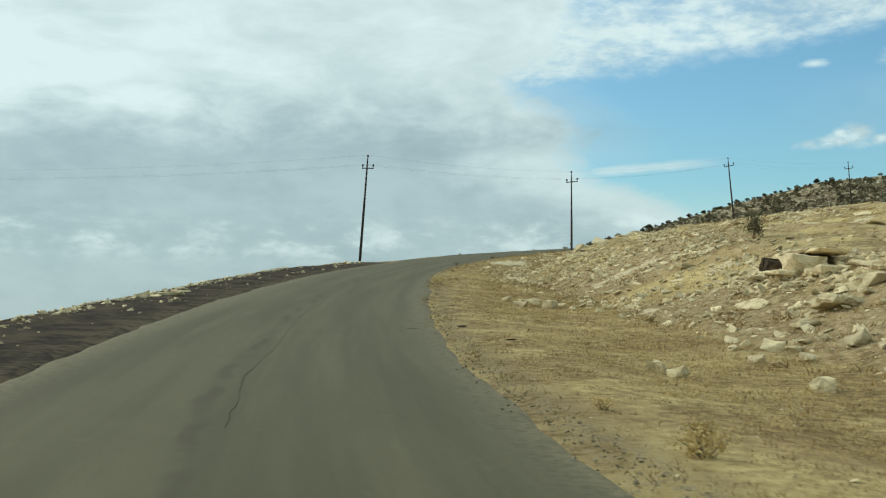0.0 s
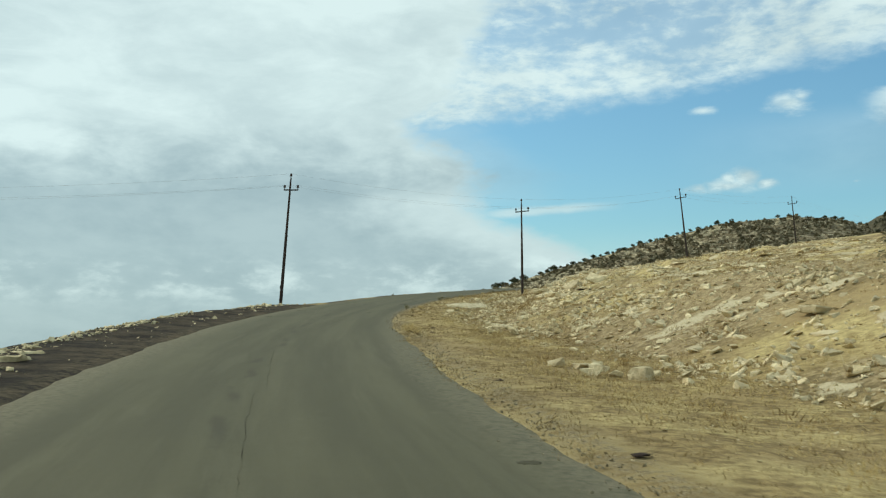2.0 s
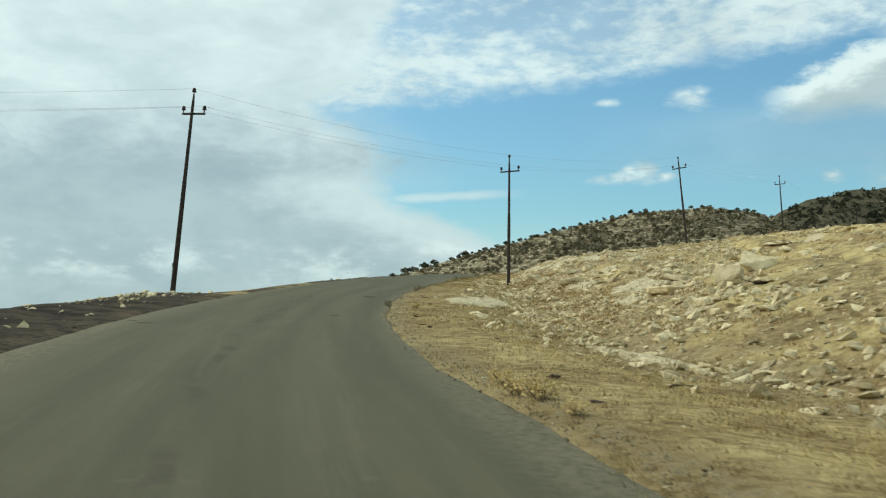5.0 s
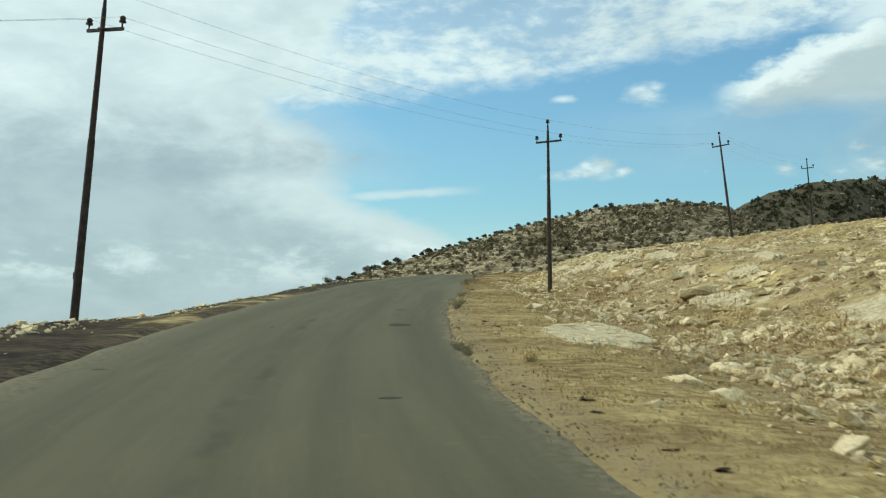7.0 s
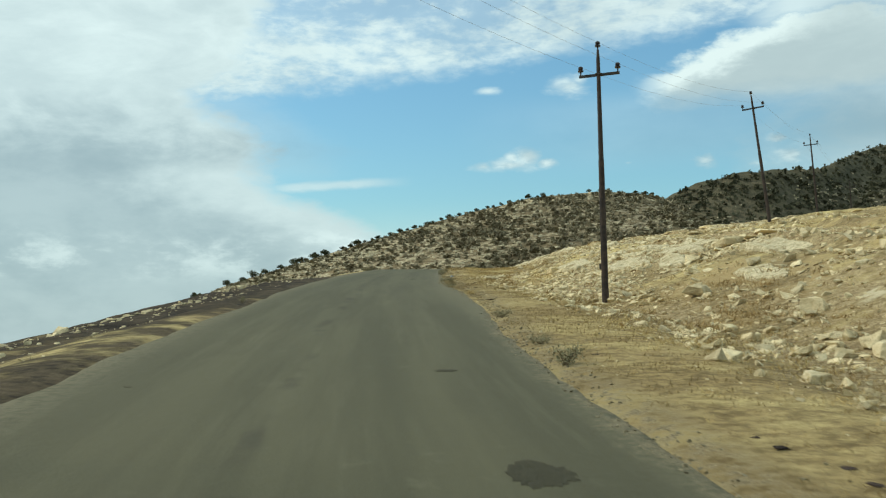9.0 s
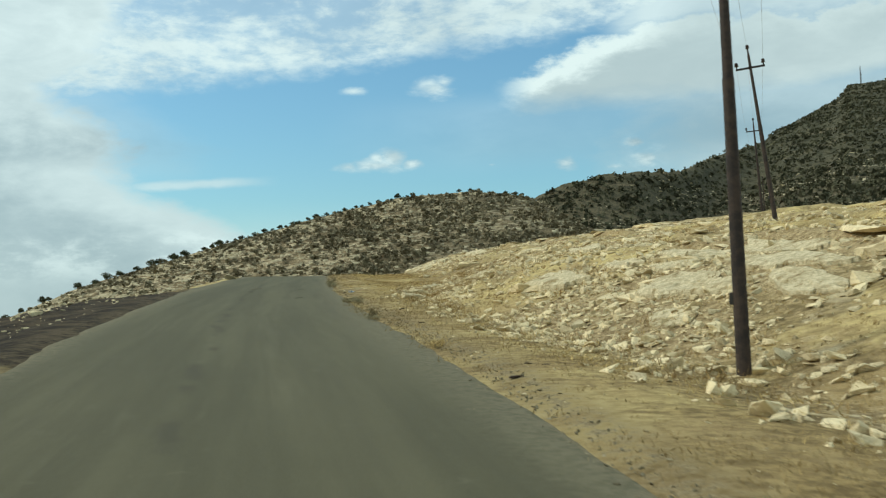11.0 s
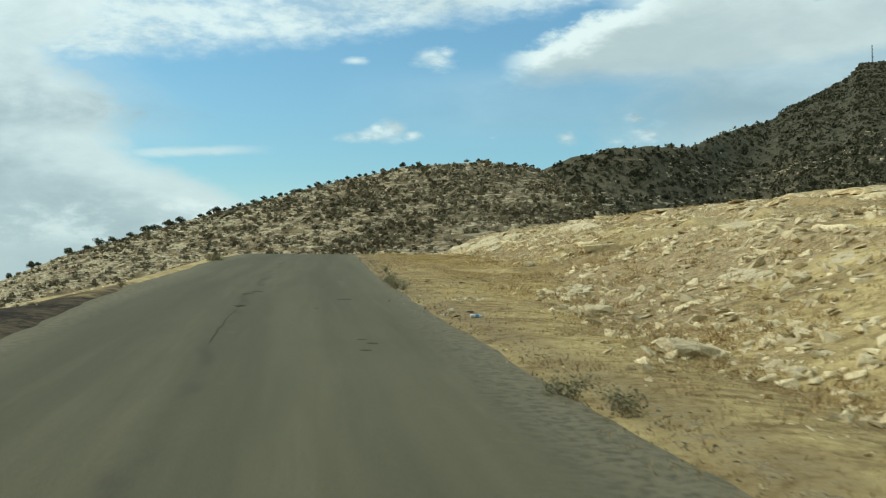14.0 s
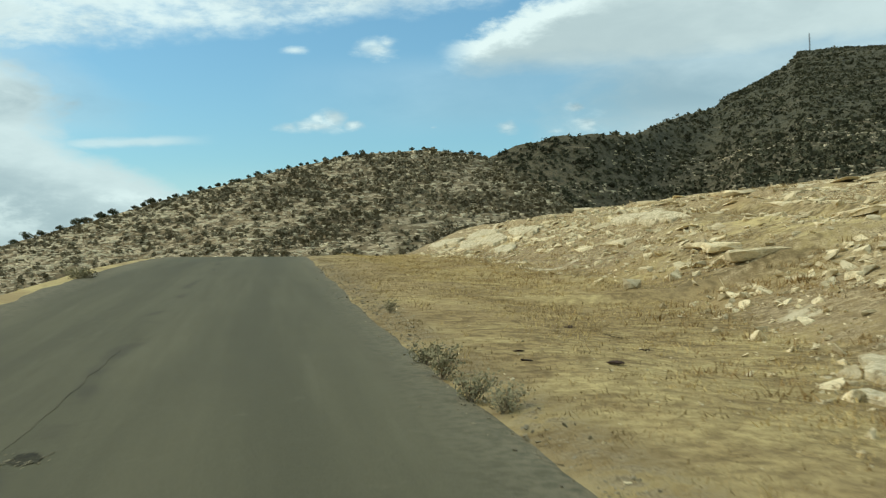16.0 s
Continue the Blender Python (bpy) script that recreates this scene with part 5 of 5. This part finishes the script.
def grassy(s, d):
    start = bank_start(s)
    return (0.35 + 1.3 * np.clip(fractal(s / 4.0, d / 2.5, 3, 81.0) + 0.25, 0, 1)) * ramp(d, 3.2, 3.7) * (1 - 0.72 * ramp(d, stone_start(s) - 1, stone_start(s) + 3))


scatter("dry_grass", TUFTS, bank_places(17000, 31, 0.6, 1.6, -8, 190, 5.0, 24, grassy, 0.1), STRAW, "short dry straw-coloured grass", "grass")
scatter("trodden_grass", TUFTS, bank_places(17000, 34, 0.5, 1.3, -5, 170, 3.2, 9.5, lambda s, d: np.clip(0.45 + 1.6 * fractal(s / 3.0, d / 2.0, 3, 83.0), 0.1, 1), 0.1), TRODDEN, "short brown trodden grass along the verge", "grass")


def stalky(s, d):
    return np.clip(2.5 * fractal(s / 6.0, d / 3.0, 3, 85.0), 0, 1) * (np.exp(-((d - 4.0) / 0.8) ** 2) + 0.3 * ramp(d, bank_start(s) - 3, bank_start(s)))


scatter("rusty_grass", [straw_shape(40 + k, 15, 0.085, 0.2) for k in range(4)], bank_places(10000, 33, 0.5, 1.6, 5, 180, 6, 28, lambda s, d: 0.2 + 1.6 * np.clip(fractal(s / 5.0, d / 3.0, 3, 87.0) + 0.12, 0, 1) * ramp(d, 6, 8), 0.1) + bank_places(5000, 38, 0.9, 2.2, 10, 150, 5.5, 14, lambda s, d: np.exp(-((d - bank_start(s)) / 2.0) ** 2) * np.clip(0.15 + 3.0 * fractal(s / 3.0, d / 1.6, 3, 113.0), 0, 1), 0.1), RUSTY, "brown withered grass between the stones of the bank", "grass")
scatter("dry_stalks", STALKS, bank_places(1500, 32, 0.5, 1.3, -8, 165, 3.3, 18, stalky, 0.1), STRAW, "sparse taller dry grass stalks", "grass")


def weed(seed, tall, wide, mat, name, label, category, group):
    """A twiggy low plant: thin stems and small leaves."""
    rnd = random.Random(seed)
    root = new(name)
    tagged(root, label, category, group)
    bm, tips = bmesh.new(), []
    for _ in range(16):
        a, r = rnd.uniform(0, 6.28), rnd.uniform(0.2, 1.0) * wide
        tip = Vector((math.cos(a) * r, math.sin(a) * r, tall * rnd.uniform(0.5, 1.0)))
        tube(bm, (rnd.uniform(-0.04, 0.04), rnd.uniform(-0.04, 0.04), -0.03), tip, 0.009, 0.003, 4)
        tips.append(tip)
    tagged(part("stems", bm, TWIG if mat is not OAK else BARK, root), kind="stuff")
    bm = bmesh.new()
    for tip in tips:
        for u in (0.45, 0.75, 1.0):
            leaf_cloud(bm, rnd, tip * u, 0.13 * wide / 0.35, 9, 0.028 * wide / 0.35, 0.9)
    part("leaves", bm, mat, root)
    return root


def standing_at(s, d):
    """A place on the asphalt or on the ground beside it, whichever is on top."""
    at = ground_at(s, d)
    if abs(d) < float(half_width(s, d)):
        at.z = max(at.z, float(road_height(s, d)) - 0.02)
    return at


WEEDS = [weed(50 + k, (0.34, 0.26, 0.42)[k], (0.36, 0.42, 0.34)[k], WEED, "roadside_weed", "grey-green twiggy weed growing at the road edge", "weed", "weeds along the road") for k in range(3)]
for k, (s, d, size) in enumerate([(82.9, 3.1, 0.7), (85.7, 3.2, 0.45), (99.8, -3.4, 0.4), (120.4, 3.65, 0.65), (121.5, 3.4, 0.6), (146.7, 3.4, 0.5), (138.6, 3.15, 0.7), (157.8, -3.3, 0.8), (139.9, 3.1, 0.75), (138.0, 3.3, 0.65),
                                  (158.1, -3.5, 0.9), (139.3, -3.9, 0.45), (141.0, 3.1, 0.6), (92.0, 3.3, 0.5), (69.7, 2.78, 0.5), (70.7, 2.68, 0.4), (112.0, 3.4, 0.5), (113.2, 3.5, 0.6)]):
    at = standing_at(s, d)
    if k < 3:
        WEEDS[k].matrix_world = Matrix.LocRotScale(at, None, (size, size, size))
    else:
        plant = copy_thing(WEEDS[k % 3], Matrix.Translation(at) @ Euler((0, 0, RND.uniform(0, 6.28))).to_matrix().to_4x4())
        plant.scale = (size, size, size)
CLUMPS = [weed(60 + k, 0.24, 0.30, STRAW, "grass_clump", "clump of taller bleached grass at the road edge", "grass", "grass clumps along the road") for k in range(2)]
for k, (s, d, size) in enumerate([(48.8, 3.7, 1.0), (49.4, 3.55, 0.9), (8.7, 4.1, 0.9), (9.6, 4.4, 0.7), (50.4, 3.6, 0.8), (11.5, 4.0, 0.6), (47.6, 3.8, 0.7), (68.5, 3.6, 0.6), (104.0, 3.6, 0.6)]):
    at = standing_at(s, d)
    if k < 2:
        CLUMPS[k].matrix_world = Matrix.LocRotScale(at, None, (size, size, size))
    else:
        plant = copy_thing(CLUMPS[k % 2], Matrix.Translation(at) @ Euler((0, 0, RND.uniform(0, 6.28))).to_matrix().to_4x4())
        plant.scale = (size, size, size)
shrub = weed(77, 1.0, 0.42, SHRUB, "thorn_shrub", "olive green thorny shrub standing on the bank", "shrub", "")
shrub.location = (-0.32, 41.32, on_ground(-0.32, 41.32))
bm, rnd = bmesh.new(), random.Random(5)
for _ in range(16):
    leaf_cloud(bm, rnd, (rnd.uniform(-0.3, 0.3), rnd.uniform(-0.3, 0.3), rnd.uniform(0.2, 1.0)), 0.17, 40, 0.042, 1.1)
part("foliage", bm, SHRUB, shrub, "dense olive green foliage")

# ---- on the road ----
TAR = stone_material("tar", (0.088, 0.080, 0.049), (0.074, 0.067, 0.042), (0.052, 0.047, 0.031))


def blot(s, d, length, width, name, label=""):
    """A thin irregular patch that lies on the asphalt."""
    rnd = random.Random(int(s * 100))
    ring = []
    for k in range(40):
        a = 2 * math.pi * k / 40
        r = 1 + rnd.uniform(-1, 1) * 0.14 + 0.8 * float(fractal(math.cos(a) * 1.4 + s, math.sin(a) * 1.4, 3, 107.0))
        ring.append((s + math.cos(a) * length * 0.5 * r, d + math.sin(a) * width * 0.5 * r))
    bm = bmesh.new()
    low, up = [], []
    for lift, out in ((-0.01, low), (0.004, up)):
        for ps, pd in ring:
            x, y = on_plan(ps, pd)
            out.append(bm.verts.new((float(x), float(y), float(road_height(ps, pd)) + lift)))
    bm.faces.new(up)
    for k in range(40):
        bm.faces.new((low[k], low[(k + 1) % 40], up[(k + 1) % 40], up[k]))
    bmesh.ops.recalc_face_normals(bm, faces=bm.faces[:])
    return part(name, bm, TAR, road, label)


for s, d, length, width in ((76.6, 1.65, 0.8, 0.45), (82.5, 1.5, 0.22, 0.26), (64.8, 1.41, 0.16, 0.24), (126.4, 1.69, 0.12, 0.14), (125.9, 1.81, 0.12, 0.16), (125.1, 1.67, 0.12, 0.16), (60.5, -2.6, 0.3, 0.34),
                            (61.2, -3.0, 0.2, 0.2), (81.3, -2.17, 0.1, 0.1), (24.0, 2.7, 0.2, 0.22), (75.7, -1.1, 0.12, 0.1), (67.6, -2.5, 0.16, 0.2), (131.9, 1.1, 0.1, 0.1), (134.3, 1.7, 0.14, 0.3)):
    blot(s, d, length, width, "tar_patch", "dark worn patch in the asphalt")


CHIPS = [hull_mesh("chip", 380 + k, 0.55, GRAVEL, 8) for k in range(5)]
BROKEN = stone_material("broken_asphalt", (0.075, 0.068, 0.042), (0.042, 0.038, 0.024), (0.022, 0.020, 0.013))


def crack(points, width, label):
    """A ragged open crack, sunk between torn lips, that follows points of s and d."""
    rnd = random.Random(int(points[0][0] * 10))
    ps = np.arange(points[0][0], points[-1][0], 0.12)
    pd = np.interp(ps, [q[0] for q in points], [q[1] for q in points]) + 0.10 * fractal(ps / 0.6, ps * 0 + 3.0, 4, 109.0)
    half = width * np.clip(0.25 + 5.0 * fractal(ps / 0.8, ps * 0, 3, 111.0), 0.03, 1.8) / 2
    half[[0, -1]] = 0.004
    verts = []
    for off, lift in ((-1.0, 0.003), (-0.2, 0.006), (0.3, 0.005), (1.0, 0.003)):
        x, y = on_plan(ps, pd + off * half)
        verts.append(np.stack([x, y, road_height(ps, pd) + lift + 0.001], 1))
    n = len(ps)
    i = np.arange(n - 1)
    faces = np.concatenate([np.stack([i + k * n, i + 1 + k * n, i + 1 + (k + 1) * n, i + (k + 1) * n], 1)[:, ::-1] for k in range(3)])
    ob = new("crack", from_arrays("crack", np.concatenate(verts), faces, TAR))
    ob.parent = road
    return tagged(ob, label)


crack([(126.0, -0.40), (130.0, -0.42), (132.4, -0.38), (135.8, -0.50), (142.5, -0.40)], 0.020, "long ragged crack in the asphalt")
crack([(10.5, -0.10), (12.7, -0.10), (14.6, -0.20), (19.2, 0.0), (30.7, -0.10)], 0.011, "thin tarred crack along the middle of the asphalt")
crack([(31.5, 0.05), (33.6, 0.0), (43.6, -0.30)], 0.010, "thin tarred crack along the middle of the asphalt")


def pothole(s, d, length, width):
    """A shallow broken hollow: a dark floor, loose chips round it."""
    blot(s, d, length, width, "pothole", "dark broken pothole with loose chips").data.materials[0] = BROKEN
    rnd = random.Random(int(s * 10))
    for _ in range(26):
        a, r = rnd.uniform(0, 6.28), rnd.uniform(0.5, 1.6)
        cs, cd, size = s + math.cos(a) * r * length * 0.5, d + math.sin(a) * r * width * 0.6, rnd.uniform(0.015, 0.045)
        x, y = on_plan(cs, cd)
        chip = new("chip", CHIPS[rnd.randrange(5)])
        chip.parent = road
        chip.matrix_basis = Matrix.LocRotScale(Vector((float(x), float(y), float(road_height(cs, cd)) + 0.1 * size)), Euler((0, 0, a)), (size, size, size * 0.7))


for s, d, length, width in ((136.75, -0.30, 0.34, 0.20), (135.9, -0.50, 0.4, 0.16), (132.4, -0.42, 0.4, 0.16)):
    pothole(s, d, length, width)


# litter at the verge
for s, d, size, mesh_k, label in ((130.8, 3.45, 0.16, 1, "crumpled scrap of white litter on the verge"), (51.1, 3.5, 0.1, 2, "small scrap of white litter beside the road")):
    bm = bmesh.new()
    bmesh.ops.create_grid(bm, x_segments=6, y_segments=5, size=0.5)
    for v in bm.verts:
        v.co.z = 0.10 * noise.noise(v.co * 5 + Vector((s, 0, 0))) + 0.06
        v.co.y *= 0.6
    bmesh.ops.solidify(bm, geom=bm.faces[:], thickness=0.012)
    scrap = part("plastic_litter", bm, PLASTIC)
    scrap.matrix_world = Matrix.LocRotScale(ground_at(s, d) + Vector((0, 0, -0.004)), Euler((0, 0, s)), (size, size, size))
    tagged(scrap, label, "litter", "litter on the verge")

bottle = new("plastic_bottle")
bottle.matrix_world = Matrix.LocRotScale(ground_at(129.5, 3.75) + Vector((0, 0, 0.04)), Euler((0, radians(90), radians(25))), None)
tagged(bottle, "empty clear plastic bottle with a blue label lying on the verge", "bottle", "litter on the verge")
bm = bmesh.new()
lathe(bm, (0, 0, 0), [(0.026, 0.0), (0.034, 0.008), (0.034, 0.07), (0.032, 0.08), (0.034, 0.09), (0.034, 0.17), (0.024, 0.205), (0.013, 0.225), (0.013, 0.245)], 16)
part("bottle_body", bm, PLASTIC, bottle)
bm = bmesh.new()
lathe(bm, (0, 0, 0.085), [(0.0355, 0.0), (0.0355, 0.07)], 16)
part("label_band", bm, metal_material("blue_label", (0.05, 0.20, 0.42), (0.08, 0.28, 0.50), 0.5, 0.0), bottle, "blue paper label")
bm = bmesh.new()
lathe(bm, (0, 0, 0.243), [(0.015, 0.0), (0.015, 0.018)], 12)
part("cap", bm, metal_material("blue_cap", (0.04, 0.16, 0.40), (0.06, 0.22, 0.46), 0.5, 0.0), bottle, "blue screw cap")

# ---- masts on the mountain ----
for x, y, tall, wide, label in ((1046, 1950, 52.0, 1.6, "tall lattice radio mast on the mountain top"), (1066, 1950, 15.0, 0.5, "short antenna mast on the mountain top"), (1073, 1952, 14.0, 0.5, "short antenna mast on the mountain top")):
    root = new("radio_mast")
    root.location = (x, y, float(far_height(x, y)))
    tagged(root, label, "mast", "masts on the mountain")
    bm = bmesh.new()
    legs = [(wide * math.cos(2.1 * k), wide * math.sin(2.1 * k)) for k in range(3)]
    for lx, ly in legs:
        tube(bm, (lx, ly, -3), (lx * 0.45, ly * 0.45, tall), 0.42, 0.26, 5)
    part("legs", bm, MAST, root)
    bm = bmesh.new()
    steps = int(tall / 2.5)
    for k in range(steps):
        z0, z1 = tall * k / steps, tall * (k + 1) / steps
        f0, f1 = 1 - 0.55 * z0 / tall, 1 - 0.55 * z1 / tall
        for a in range(3):
            p, q = legs[a], legs[(a + 1) % 3]
            tube(bm, (p[0] * f0, p[1] * f0, z0), (q[0] * f1, q[1] * f1, z1), 0.16, 0.16, 4)
    part("bracing", bm, MAST, root)
    bm = bmesh.new()
    for k in range(3):
        lathe(bm, (wide * 0.9, -0.6, tall * (0.55 + 0.13 * k)), [(0.3, 0), (0.7, 0.2), (0.7, 1.2), (0.3, 1.4)], 8)
    part("antenna", bm, MAST, root)

# ---- single stones bedded in the bank ----
for k, (x, y, z, size, turn, tx, ty) in enumerate(bank_places(290, 24, 0.18, 0.6, 12, 150, 6.5, 17, stony)):
    stone = new("stone", FRAGMENTS[k % 12])
    stone.parent = ground
    stone.matrix_basis = Matrix.LocRotScale(Vector((x, y, z)), Euler((tx * 0.6, ty * 0.6, turn)), (size, size, size * 0.8))
